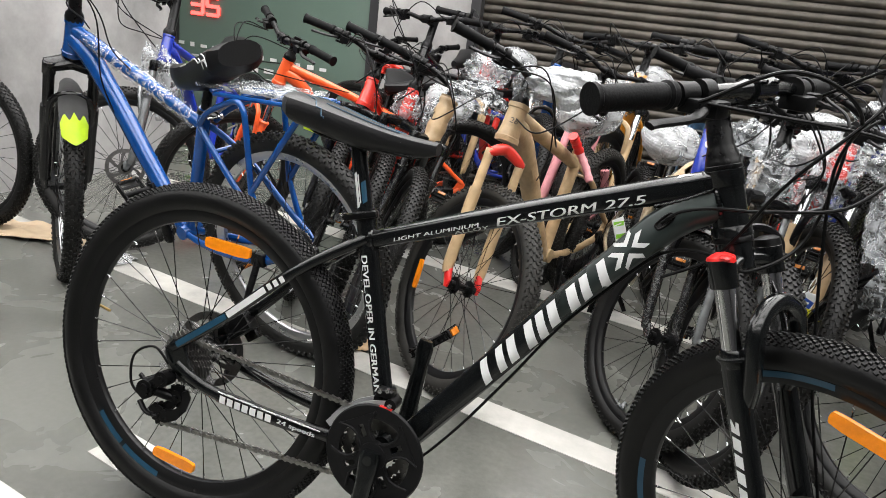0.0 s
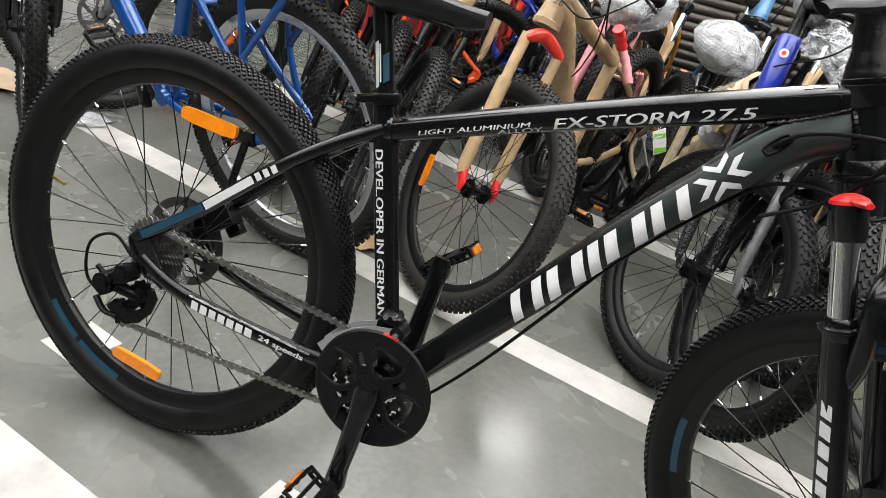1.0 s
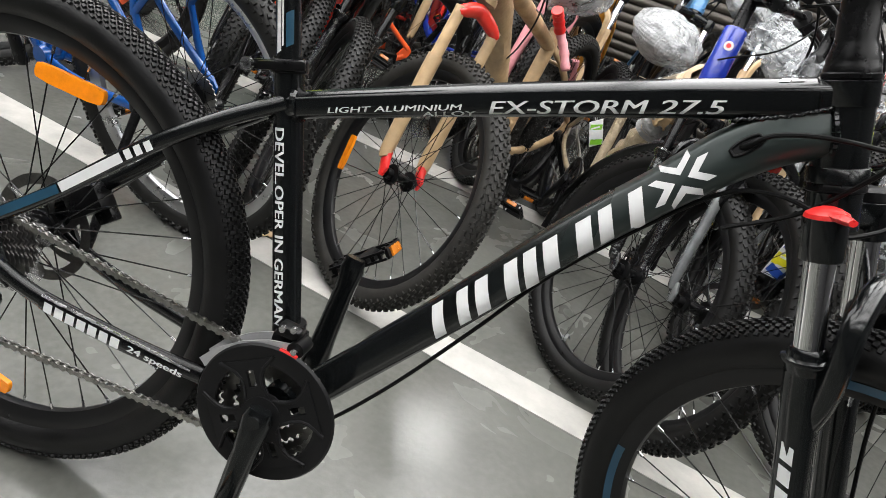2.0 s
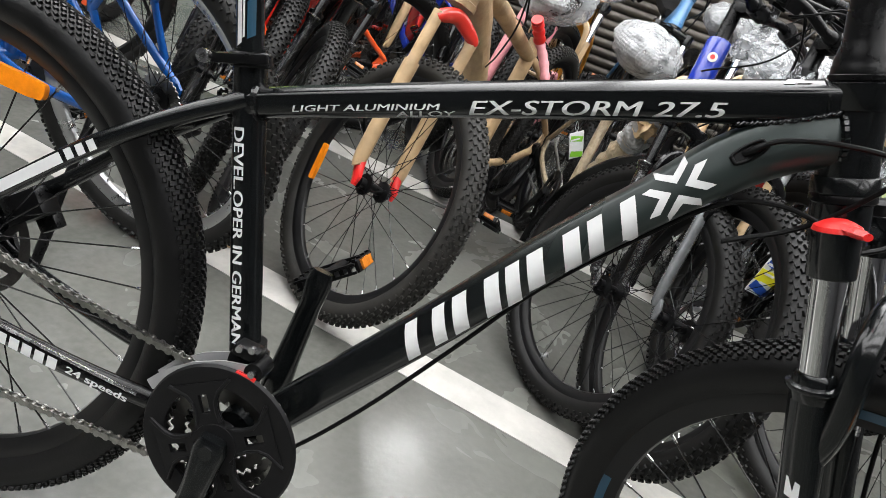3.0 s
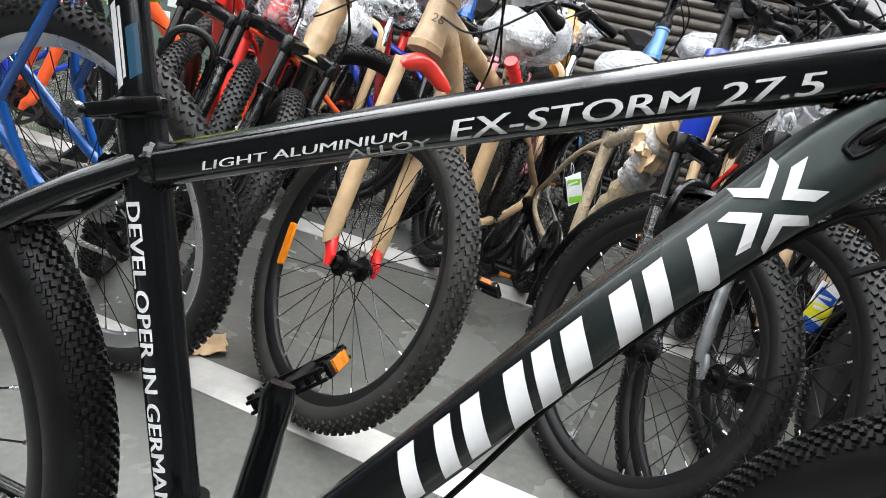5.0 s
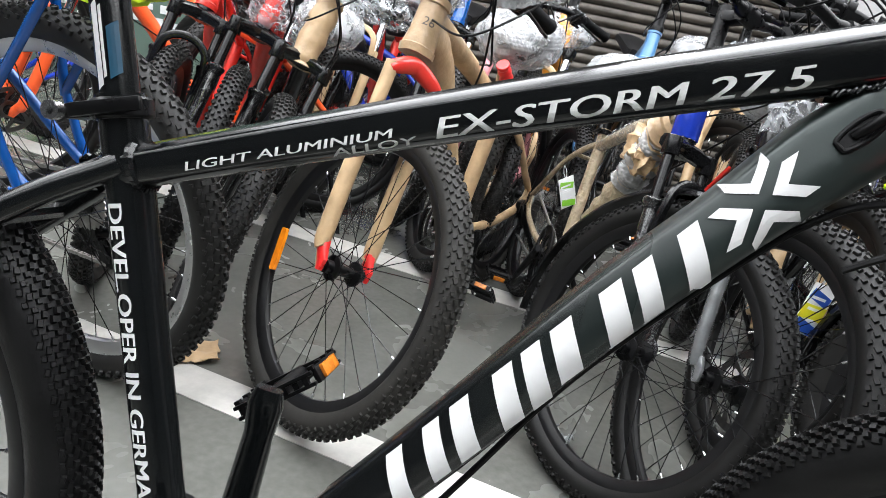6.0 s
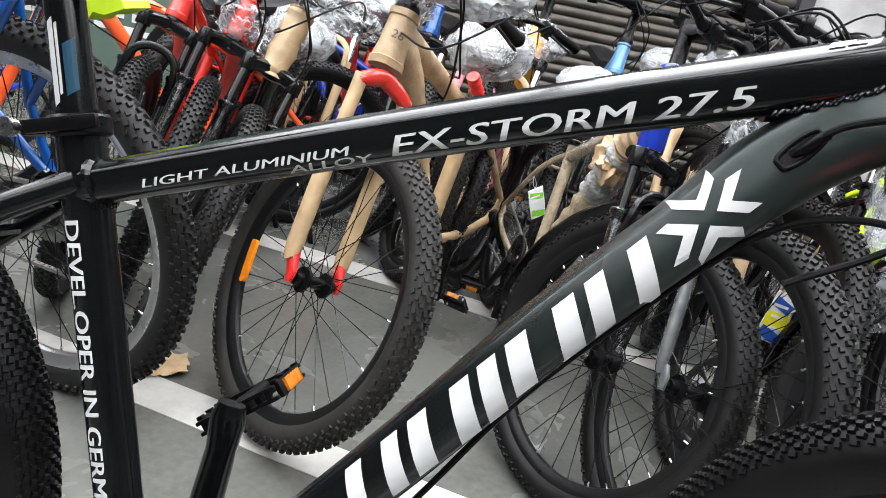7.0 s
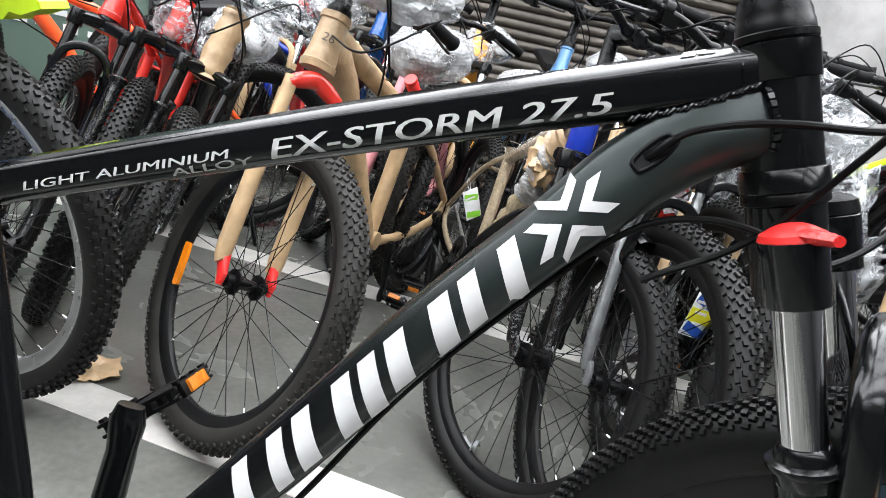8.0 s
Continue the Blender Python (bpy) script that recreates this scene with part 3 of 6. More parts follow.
def saddle_bm(rear=(0.145, 0.872), nose=(0.43, 0.838), thin=1.0):
    """A padded saddle as one skin: wide and raised behind, narrow and drooping in front."""
    bm = fresh()
    rings = []
    n, seg = 14, 16
    for i in range(n + 1):
        t = i / n
        x = rear[0] + (nose[0] - rear[0]) * t
        base = rear[1] + (nose[1] - rear[1]) * t + 0.006 * math.cos(t * math.pi * 1.3)
        w = 0.072 * (1 - t) ** 1.6 * (0.92 + 0.3 * t) + 0.021
        if i == 0:
            w *= 0.7
        if t > 0.9:
            w *= 1 - 3.0 * (t - 0.9)
        top = 0.021 + 0.006 * math.cos(t * 3.0)
        skirt = (0.03 + 0.014 * (1 - abs(2 * t - 1))) * (1.0 - (1 - thin) * t ** 1.5) - (0.012 * thin if i in (0, n) else 0)
        ring = []
        for k in range(seg):
            a = 2 * math.pi * k / seg
            cy, sz = math.cos(a), math.sin(a)
            y = math.copysign(abs(cy) ** 0.75, cy) * w
            z = base + (top * abs(sz) ** 0.8 if sz > 0 else -skirt * abs(sz) ** 0.8)
            if sz > 0.7:
                z -= 0.004 * (1 - abs(t - 0.45))
            ring.append(bm.verts.new((x, y, z)))
        rings.append(ring)
    for i in range(n):
        for k in range(seg):
            j = (k + 1) % seg
            bm.faces.new((rings[i][k], rings[i + 1][k], rings[i + 1][j], rings[i][j]))
    bm.faces.new(rings[0])
    bm.faces.new(list(reversed(rings[-1])))
    return bm


def crumple(bm, amount, scale, seed):
    ofs = V(seed * 3.7, seed * 1.3, -seed * 2.1)
    for v in bm.verts:
        n = v.co.normalized() if v.co.length > 1e-6 else V(0, 0, 1)
        k = noise.noise(v.co * scale + ofs) + 0.5 * noise.noise(v.co * scale * 2.7 + ofs)
        s = noise.noise_vector(v.co * scale * 1.8 + ofs)
        v.co += n * k * amount + s * amount * 0.6
    return bm


def cover_bm(sx, sy, sz, seed, sub=4, amount=0.17, scale=None):
    """A crumpled bag of plastic film, drawn round something of that size (half axes)."""
    bm = fresh()
    bmesh.ops.create_icosphere(bm, subdivisions=sub, radius=1.0)
    crumple(bm, amount, 2.2, seed)
    crumple(bm, amount * 0.2, 6.0, seed + 5)
    for v in bm.verts:
        v.co = V(v.co.x * sx, v.co.y * sy, v.co.z * sz)
    return bm


def pedal(bike, foot, side, mat=None, turn=0.0):
    """A platform pedal with a cage, an axle barrel and amber reflectors; side: -1 right, 1 left."""
    bm = fresh()
    m = Matrix.Translation(foot) @ Matrix.Rotation(radians(turn), 4, "Y")
    L, W, H = 0.094, 0.08, 0.017
    for sx in (-1, 1):
        box(bm, (sx * (L / 2 - 0.003), side * (0.012 + W / 2), 0), (0.006, W * 0.72, H), bevel=0.0018)
        for i in range(4):
            box(bm, (sx * (L / 2 - 0.004), side * (0.024 + i * 0.019), H / 2 + 0.0005), (0.006, 0.006, 0.004))
    for y in (0.012 + 0.004, 0.012 + W - 0.004):
        box(bm, (0, side * y, 0.0055), (L * 0.96, 0.0055, 0.004), bevel=0.0012)
        box(bm, (0, side * y, -0.0055), (L * 0.96, 0.0055, 0.004), bevel=0.0012)
        for x in (-0.036, -0.012, 0.012, 0.036):
            box(bm, (x, side * y, 0), (0.005, 0.005, 0.012))
    sweep(bm, [(0, 0, 0), (0, side * (W + 0.008), 0)], [0.0095, 0.0085], 14, hint=(1, 0, 0))
    for s in (-1, 1):
        box(bm, (s * 0.024, side * (0.012 + W / 2), 0), (0.006, W * 0.92, 0.007))
    p = part("pedal", bm, mat or BLACK_PLASTIC, bike, "black plastic platform pedal", m)
    for sx in (-1, 1):
        b2 = fresh()
        box(b2, (sx * (L / 2 + 0.001), side * (0.012 + W / 2), 0.0), (0.005, 0.038, 0.0135), bevel=0.001)
        part("reflector", b2, DARK_AMBER, p, "amber pedal reflector")
    return p


def handlebar(bike, S, z, half=0.34, rise=0.0, sweep_back=0.05, fine=False, grip_mat=None, levers=True, stem_long=0.062):
    """Stem, bar, grips, brake levers and shifters, turned with the fork."""
    seg = 18 if fine else 10
    top = on_axis(z)
    fwd = V(0.934, 0, 0.358) * 0.6 + V(0.4, 0, 0)
    fwd.normalize()
    clamp = top + fwd * stem_long + V(0, 0, 0.006)
    bm = fresh()
    sweep(bm, [on_axis(z - 0.026), on_axis(z + 0.02)], 0.0185, seg)
    sweep(bm, [top, top + fwd * 0.03, clamp - fwd * 0.012], [(0.019, 0.019), (0.016, 0.0165), (0.02, 0.02)], seg, expo=3)
    sweep(bm, [clamp + V(0, -0.024, 0), clamp + V(0, 0.024, 0)], 0.0215, seg, hint=(1, 0, 0))
    disc(bm, on_axis(z + 0.022), AXIS_D, 0.017, 0.005, 16)
    for sy in (-0.016, 0.016):
        for sz in (-0.014, 0.014):
            disc(bm, clamp + V(0.02, sy, sz), (1, 0, 0), 0.0035, 0.006, 8)
    part("stem", bm, BLACK_PAINT if fine else BLACK_METAL, bike, "", S)
    ys = (0, 0.05, 0.11, 0.2, half)
    right = []
    for y in ys:
        t = max(0.0, (y - 0.05) / (half - 0.05))
        right.append(clamp + V(-sweep_back * t ** 1.3, -y, rise * min(1, max(0, (y - 0.04) / 0.1)) - (0.012 if fine else 0.009) * t))
    path = [V(p.x, -p.y, p.z) for p in reversed(right[1:])] + right
    bm = fresh()
    bar_path = smooth_path(path, 4)
    sweep(bm, bar_path, [0.0155 if abs(p.y) < 0.045 else 0.0112 for p in bar_path], seg, hint=(1, 0, 0))
    bar = part("handlebar", bm, BLACK_PAINT if fine else BLACK_METAL, bike, "", S)
    for s in (-1, 1):
        e = V(right[-1].x, s * half, right[-1].z)
        inn = V(right[-2].x, s * 0.2, right[-2].z)
        d = (e - inn).normalized()
        g0 = e - d * 0.128
        bm = fresh()
        pts, rad = [], []
        for i in range(40 if fine else 14):
            t = i / (39 if fine else 13)
            pts.append(g0 + d * 0.13 * t)
            r = 0.0158 + (0.0009 if i % 2 else 0.0) + 0.0012 * t
            rad.append(r + (0.003 if (t < 0.08 or t > 0.93) else 0))
        sweep(bm, pts, rad, seg, hint=(1, 0, 0))
        part("grip", bm, grip_mat or GRIP, bar, "ribbed black rubber grip")
        if levers:
            bm = fresh()
            c = g0 - d * 0.022
            sweep(bm, [c - d * 0.014, c + d * 0.014], 0.0165, seg, hint=(1, 0, 0))
            sweep(bm, smooth_path([c + V(0.012, 0, -0.008), c + V(0.034, 0, -0.016) + d * 0.005, c + V(0.05, 0, -0.022) + d * 0.04, c + V(0.045, 0, -0.026) + d * 0.085, c + V(0.05, 0, -0.027) + d * 0.105], 4),
                  [(0.006, 0.010)] * 5 + [(0.0042, 0.0075)] * 12, 8, hint=(0, 0, 1))
            box(bm, c + V(0.018, 0, -0.012), (0.034, 0.026, 0.02), bevel=0.004 if fine else 0)
            part("brake_lever", bm, BLACK_PLASTIC if fine else BLACK_METAL, bar, "black metal brake lever")
            bm = fresh()
            c2 = g0 - d * 0.055
            disc(bm, c2, d, 0.019, 0.018, seg)
            box(bm, c2 + V(0.012, 0, -0.018), (0.046, 0.034, 0.024), bevel=0.006 if fine else 0)
            box(bm, c2 + V(0.01, 0, -0.032) + d * 0.018, (0.016, 0.034, 0.008), bevel=0.002 if fine else 0)
            part("gear_shifter", bm, BLACK_PLASTIC, bar, "black plastic gear shifter")
    return clamp, right


def cables(bike, S, clamp, ends, mat=None, r=0.0024, count=3, seed=0):
    """Loose cable housings that bow out in front of the bar and run back to the frame."""
    rnd = random.Random(seed)
    for i in range(count):
        s = (-1, 1)[i % 2]
        y0 = s * (0.13 + 0.03 * rnd.random())
        p0 = S @ (clamp + V(0.01, y0, -0.01))
        p1 = S @ (clamp + V(0.11 + 0.07 * rnd.random(), y0 * 0.62, 0.03 + 0.05 * rnd.random()))
        p2 = S @ (clamp + V(0.15 + 0.06 * rnd.random(), -y0 * 0.25, -0.07 - 0.05 * rnd.random()))
        p3 = ends[i % len(ends)]
        bm = fresh()
        path = smooth_path([p0, p1, p2, p2.lerp(p3, 0.6) + V(0.012, -0.012 * s, -0.006), p3], 7)
        sweep(bm, path, r, 7)
        part("cable", bm, mat or BLACK_PLASTIC, bike)


def crank_arm(bm, a, b, side):
    d = b - a
    pts = [a - d.normalized() * 0.014, a, a + d * 0.3, a + d * 0.8, b, b + d.normalized() * 0.016]
    pts[3] = pts[3] + V(0, side * 0.004, 0)
    sweep(bm, pts, [(0.008, 0.015), (0.0115, 0.020), (0.0095, 0.0165), (0.008, 0.0145), (0.0095, 0.0172), (0.0075, 0.013)], 14, hint=(0, 1, 0), expo=2.8)


def chain_bm(path, pitch=0.0127, wide=0.0075, detail=False):
    bm = fresh()
    pts = [Vector(p) for p in path]
    lens = [0.0]
    for a, b in zip(pts, pts[1:]):
        lens.append(lens[-1] + (b - a).length)
    n = int(lens[-1] / pitch)

    def at(s):
        for i in range(len(pts) - 1):
            if s <= lens[i + 1] or i == len(pts) - 2:
                return pts[i].lerp(pts[i + 1], (s - lens[i]) / max(lens[i + 1] - lens[i], 1e-9))
    for i in range(n):
        a, b = at(i * pitch), at((i + 1) * pitch)
        d = (b - a).normalized()
        up = d.cross(V(0, 1, 0))
        m = Matrix((d, V(0, 1, 0), up)).transposed()
        c = (a + b) / 2
        w = wide if i % 2 else wide * 0.72
        for s in (-1, 1):
            if detail:
                # a waisted plate: a lobe at each pin and a narrow bridge
                box(bm, c + V(0, s * w / 2, 0), (pitch * 0.7, 0.0013, 0.0054), m)
                for p in (a, b):
                    disc(bm, p + V(0, s * w / 2, 0), (0, 1, 0), 0.0047, 0.0014, 10)
            else:
                box(bm, c + V(0, s * w / 2, 0), (pitch * 1.25, 0.0014, 0.0072), m)
        sweep(bm, [a + V(0, -wide / 2, 0), a + V(0, wide / 2, 0)], 0.0038, 6, hint=(1, 0, 0))
    return bm


def sprocket(bm, y, r, teeth, inner=None, thick=0.002):
    out = []
    for i in range(teeth):
        t = 2 * math.pi * i / teeth
        dt = 2 * math.pi / teeth
        for f, rr in ((0.0, r), (0.3, r + 0.004), (0.5, r + 0.004), (0.8, r)):
            out.append((rr * math.cos(t + f * dt), rr * math.sin(t + f * dt)))
    a = [bm.verts.new((u, y - thick / 2, v)) for u, v in out]
    b = [bm.verts.new((u, y + thick / 2, v)) for u, v in out]
    n = len(out)
    k = inner / r if inner else 0.3
    ai = [bm.verts.new((u * k, y - thick / 2, v * k)) for u, v in out]
    bi = [bm.verts.new((u * k, y + thick / 2, v * k)) for u, v in out]
    for i in range(n):
        j = (i + 1) % n
        bm.faces.new((a[i], a[j], b[j], b[i]))
        bm.faces.new((a[i], ai[i], ai[j], a[j]))
        bm.faces.new((b[i], b[j], bi[j], bi[i]))
        bm.faces.new((ai[i], bi[i], bi[j], ai[j]))


def fork(bike, S, lower, crown, stanchion, fine=False, fat=1.0, tip=None, seal=True, bridge=True, off=0.03):
    """A suspension fork: crown, two bright stanchions, two lower legs with tips, and the arch."""
    seg = 24 if fine else 10
    perp = V(0.934, 0, 0.358)
    top, mid = on_axis(0.808), on_axis(0.787)
    bm = fresh()
    sweep(bm, [on_axis(0.815), on_axis(0.775)], 0.027, seg)
    ends = [mid + perp * off + V(0, s * 0.066, -0.006) for s in (-1, 1)]
    w = 0.62 if fine else 1.0
    if fine:
        ends = [e + AXIS_D * 0.006 for e in ends]
        mid = mid + AXIS_D * 0.006
    sweep(bm, [ends[0] + V(0, -0.01 * (1 - fine), 0), ends[0].lerp(mid, 0.5) + V(0, 0, 0.006), mid + V(0, 0, 0.008), ends[1].lerp(mid, 0.5) + V(0, 0, 0.006), ends[1] + V(0, 0.01 * (1 - fine), 0)],
          [(0.024 * w, 0.017 * w), (0.026 * w, 0.019 * w), (0.028 * w, 0.021 * w), (0.026 * w, 0.019 * w), (0.024 * w, 0.017 * w)], seg, hint=(1, 0, 0), expo=2.8)
    for s in (-1, 1):
        c = V(0, s * 0.066, 0) + perp * off
        if not tip:
            sweep(bm, [on_axis(0.797) + c, on_axis(0.7955) + c, on_axis(0.758) + c, on_axis(0.757) + c, on_axis(0.757) + c], [0.019, 0.0205, 0.0207, 0.0202, 0.0152], 36 if fine else seg)
    if tip:
        # a moulded guard that bridges both legs in one low arch
        bm.free()
        bm = fresh()
        half = [on_axis(z) + perp * o + V(0, y, 0) for z, o, y in ((0.757, 0.033, 0.070), (0.764, 0.033, 0.062), (0.772, 0.029, 0.046), (0.782, 0.022, 0.024))]
        arch = half + [on_axis(0.788) + perp * 0.018] + [V(p.x, -p.y, p.z) for p in reversed(half)]
        path = smooth_path(arch, 4)
        sweep(bm, path, [(0.012 + 0.005 * math.sin(math.pi * i / (len(path) - 1)), 0.011 + 0.009 * math.sin(math.pi * i / (len(path) - 1))) for i in range(len(path))], 18, hint=(1, 0, 0), expo=2.3)
    cr = part("fork_crown", bm, crown, bike, "smooth red plastic guard over the fork crown" if tip else "", S)
    for s in (-1, 1):
        c = V(0, s * 0.066, 0) + perp * off
        bm = fresh()
        sweep(bm, [on_axis(0.772) + c, on_axis(0.64) + c], 0.0150 * (1 if stanchion is CHROME else fat), seg)
        part("stanchion", bm, stanchion, cr, "polished fork stanchion" if stanchion is CHROME else "", smooth=True)
        bm = fresh()
        a = on_axis(0.660) + c
        foot = HUB_F + V(-0.02, s * 0.062, 0.012)
        k = fat
        if seal:
            if fine:
                zs, rs = (0.672, 0.6695, 0.666, 0.663, 0.6615, 0.659, 0.6575, 0.656, 0.648, 0.646), (0.0162, 0.0182, 0.0186, 0.0192, 0.0242, 0.0248, 0.0242, 0.0205, 0.0198, 0.0188)
            else:
                zs, rs = (0.664, 0.660, 0.652, 0.648, 0.640), (0.0195, 0.0245, 0.0245, 0.021, 0.0195)
            sweep(bm, [on_axis(z) + c for z in zs], rs, seg)
        sweep(bm, smooth_path([on_axis(0.650) + c, on_axis(0.60) + c, on_axis(0.48) + c + perp * 0.002, on_axis(0.40) + c + perp * 0.006, foot + V(-0.009, 0, 0.024) if tip else foot], 3),
              [0.0195 * k] * 4 + [0.0185 * k] * 5 + [0.0165 * k] * 3 + [0.014 * (1.05 if tip else k)], seg)
        sweep(bm, [foot + V(-0.004, 0, 0.012), foot + V(0.012, 0, -0.002), foot + V(0.024, 0, -0.022)], [(0.006, 0.015), (0.0055, 0.016), (0.005, 0.009)], 10, expo=3)
        leg = part("lower_leg", bm, lower, bike, "", S)
        if tip:
            bm = fresh()
            sweep(bm, [foot + V(-0.010, 0, 0.030), foot + V(0.0, 0, 0.014), foot + V(0.018, 0, -0.002), foot + V(0.026, 0, -0.022)],
                  [(0.0115, 0.0105), (0.0105, 0.0135), (0.0075, 0.0135), (0.006, 0.007)], 12, expo=2.8)
            part("leg_tip", bm, tip, leg, "red plastic guard on the fork end")
    if not bridge:
        return cr
    bm = fresh()
    a = on_axis(0.652 if fine else 0.64)
    half = [a + perp * (off + o) - AXIS_D * h + V(0, y, 0) for o, h, y in ((0.004, -0.07, 0.06), (0.020, -0.035, 0.064), (0.031, 0.012, 0.064), (0.036, 0.048, 0.056), (0.038, 0.07, 0.032))]
    arch = half + [a + perp * (off + 0.039) - AXIS_D * 0.077] + [V(p.x, -p.y, p.z) for p in reversed(half)]
    path = smooth_path(arch, 4)
    sweep(bm, path, [(0.0125, 0.0145) if fine else (0.009, 0.0115)] * len(path), 16 if fine else 10, hint=(1, 0, 0), expo=2.5)
    part("fork_arch", bm, crown if fat != 1.0 else lower, bike, "", S)
    return cr


def spin_parts(bike, fine=False, ring_mat=None, angle=-93.0, pedals=True, pedal_turn=0.0):
    """Chainset, pedals, chain and rear gears."""
    ring_mat = ring_mat or GREY_PLASTIC
    a = radians(angle)
    dn = V(math.cos(a), 0, math.sin(a)) * 0.163
    bm = fresh()
    c = BB
    # guard ring with five spokes, broad and slightly domed
    lathe(bm, [(0.0875, -0.060), (0.092, -0.063), (0.0945, -0.066), (0.092, -0.0695), (0.074, -0.0705), (0.068, -0.068), (0.068, -0.064), (0.074, -0.064)], 64)
    cs = part("chainset", bm, ring_mat, bike, "dark plastic chain guard ring over the chainrings", Matrix.Translation(c))
    for i in range(4):
        bm = fresh()
        t = 2 * math.pi * i / 4 + a + 0.62
        d = V(math.cos(t), 0, math.sin(t))
        q = V(-math.sin(t), 0, math.cos(t))
        place = lambda u, v, h: d * u + q * v + V(0, -0.0665 - 0.06 * max(0.0, 0.06 - u) - h, 0)
        wide = ((0.012, 0.019), (0.026, 0.0165), (0.038, 0.0145), (0.050, 0.0155), (0.060, 0.0215), (0.0665, 0.030), (0.0735, 0.040))
        for k in range(len(wide) - 1):
            (r0, w0), (r1, w1) = wide[k], wide[k + 1]
            if k in (2, 3):
                for sgn in (-1, 1):
                    prism(bm, [(r0, sgn * 0.0055), (r1, sgn * 0.0055), (r1, sgn * w1), (r0, sgn * w0)][::sgn], place, 0.005)
            else:
                prism(bm, [(r0, -w0), (r1, -w1), (r1, w1), (r0, w0)], place, 0.005)
        for sgn in (-1, 1):
            sweep(bm, [place(r, sgn * (w - 0.002), 0.004) for r, w in wide[1:]], 0.0026, 8)
        part("spider_arm", bm, ring_mat, cs)
    bm = fresh()
    lathe(bm, [(0.004, -0.076), (0.026, -0.075), (0.028, -0.064), (0.004, -0.062)], 28)
    part("spider", bm, ring_mat, cs)
    bm = fresh()
    for y, r, n in ((-0.055, 0.083, 42), (-0.047, 0.067, 34), (-0.039, 0.05, 24)):
        sprocket(bm, y, r, n, r - 0.016)
    part("chainring", bm, DARK_STEEL, cs, "steel chainrings")
    for s, d in ((-1, dn), (1, -dn)):
        bm = fresh()
        y = -0.083 if s < 0 else 0.082
        crank_arm(bm, V(0, y, 0), d + V(0, y - 0.008 if s < 0 else y + 0.008, 0), s)
        disc(bm, V(0, y + s * 0.008, 0), (0, 1, 0), 0.0085, 0.008, 16)
        part("crank_arm", bm, BLACK_PAINT if fine else BLACK_METAL, cs, "black crank arm")
        if pedals:
            pedal(bike, c + d + V(0, y + s * 0.014, 0), s, None, pedal_turn if s < 0 else -42)
    bm = fresh()
    for i in range(8):
        sprocket(bm, -0.033 - 0.0032 * i, 0.054 - 0.0044 * i, 30 - 2 * i, 0.016)
    lathe(bm, [(0.018, -0.034), (0.018, -0.062), (0.01, -0.062), (0.01, -0.034)], 20)
    cas = part("cassette", bm, CASSETTE_STEEL, bike, "steel sprocket cassette", Matrix.Translation((0, 0, 0.35)))
    if fine:
        bm = fresh()
        lathe(bm, [(0.02, -0.0305), (0.070, -0.0335), (0.0755, -0.0325), (0.0755, -0.031), (0.070, -0.0315), (0.02, -0.029)], 56)
        part("spoke_protector", bm, CLEAR_DISC, cas, "clear plastic disc behind the sprockets")
    # rear mech: two knuckles, the link plates between them and the cage with its two pulleys
    bm = fresh()
    pu, pl = V(0.010, -0.06, 0.279), V(-0.024, -0.06, 0.231)
    k0, k1 = V(-0.012, -0.078, 0.316), V(-0.046, -0.078, 0.286)
    disc(bm, k0, (0, 1, 0), 0.0155, 0.026, 20)
    disc(bm, k0 - V(0, 0.014, 0), (0, 1, 0), 0.0085, 0.006, 14)
    disc(bm, k1, (0, 1, 0), 0.019, 0.03, 20)
    disc(bm, k1 - V(0, 0.016, 0), (0, 1, 0), 0.012, 0.006, 16)
    for y, w in ((-0.09, 0.0085), (-0.07, 0.0105)):
        q = V(-(k1 - k0).z, 0, (k1 - k0).x).normalized() * w
        prism(bm, [(p.x, p.z) for p in (k0 + q, k1 + q * 1.2, k1 - q * 1.2, k0 - q)], lambda u, v, h, y=y: V(u, y + h, v), 0.006)
    sweep(bm, [k1 + V(-0.004, -0.004, 0.012), k1 + V(-0.022, -0.004, 0.022)], 0.0045, 10)
    sweep(bm, [k1, pu.lerp(pl, 0.15)], [0.012, 0.009], 12)
    for y in (-0.0535, -0.0685):
        out = []
        for c0, r0, a0, a1 in ((pu, 0.0135, -20, 200), (pl, 0.0125, 160, 380)):
            for i in range(9):
                t = radians(a0 + (a1 - a0) * i / 8)
                out.append((c0.x + r0 * math.cos(t), c0.z + r0 * math.sin(t)))
        prism(bm, out, lambda u, v, h, y=y: V(u, y + h, v), 0.0022)
    for p in (pu, pl):
        disc(bm, p - V(0, 0.0105, 0), (0, 1, 0), 0.0052, 0.004, 10)
    if fine:
        # the outer cage plate, a crescent below and ahead of the pulleys
        prism(bm, [(-0.046, 0.240), (-0.03, 0.222), (-0.004, 0.222), (0.022, 0.236), (0.042, 0.262), (0.049, 0.290), (0.040, 0.304), (0.028, 0.298), (0.030, 0.272), (0.014, 0.256), (-0.01, 0.250), (-0.034, 0.256)], lambda u, v, h: V(u, -0.074 + h, v), 0.003)
        sweep(bm, smooth_path([V(-0.052, -0.094, 0.262), V(-0.03, -0.098, 0.246), V(-0.006, -0.094, 0.244)], 4), [(0.006, 0.004)] * 9, 10)
    mech = part("rear_derailleur", bm, BLACK_METAL, bike, "black rear derailleur with pulley cage")
    for p in (pu, pl):
        b2 = fresh()
        sprocket(b2, 0, 0.0215, 12, 0.005, 0.006)
        part("pulley", b2, BLACK_PLASTIC, mech, "", Matrix.Translation(p))
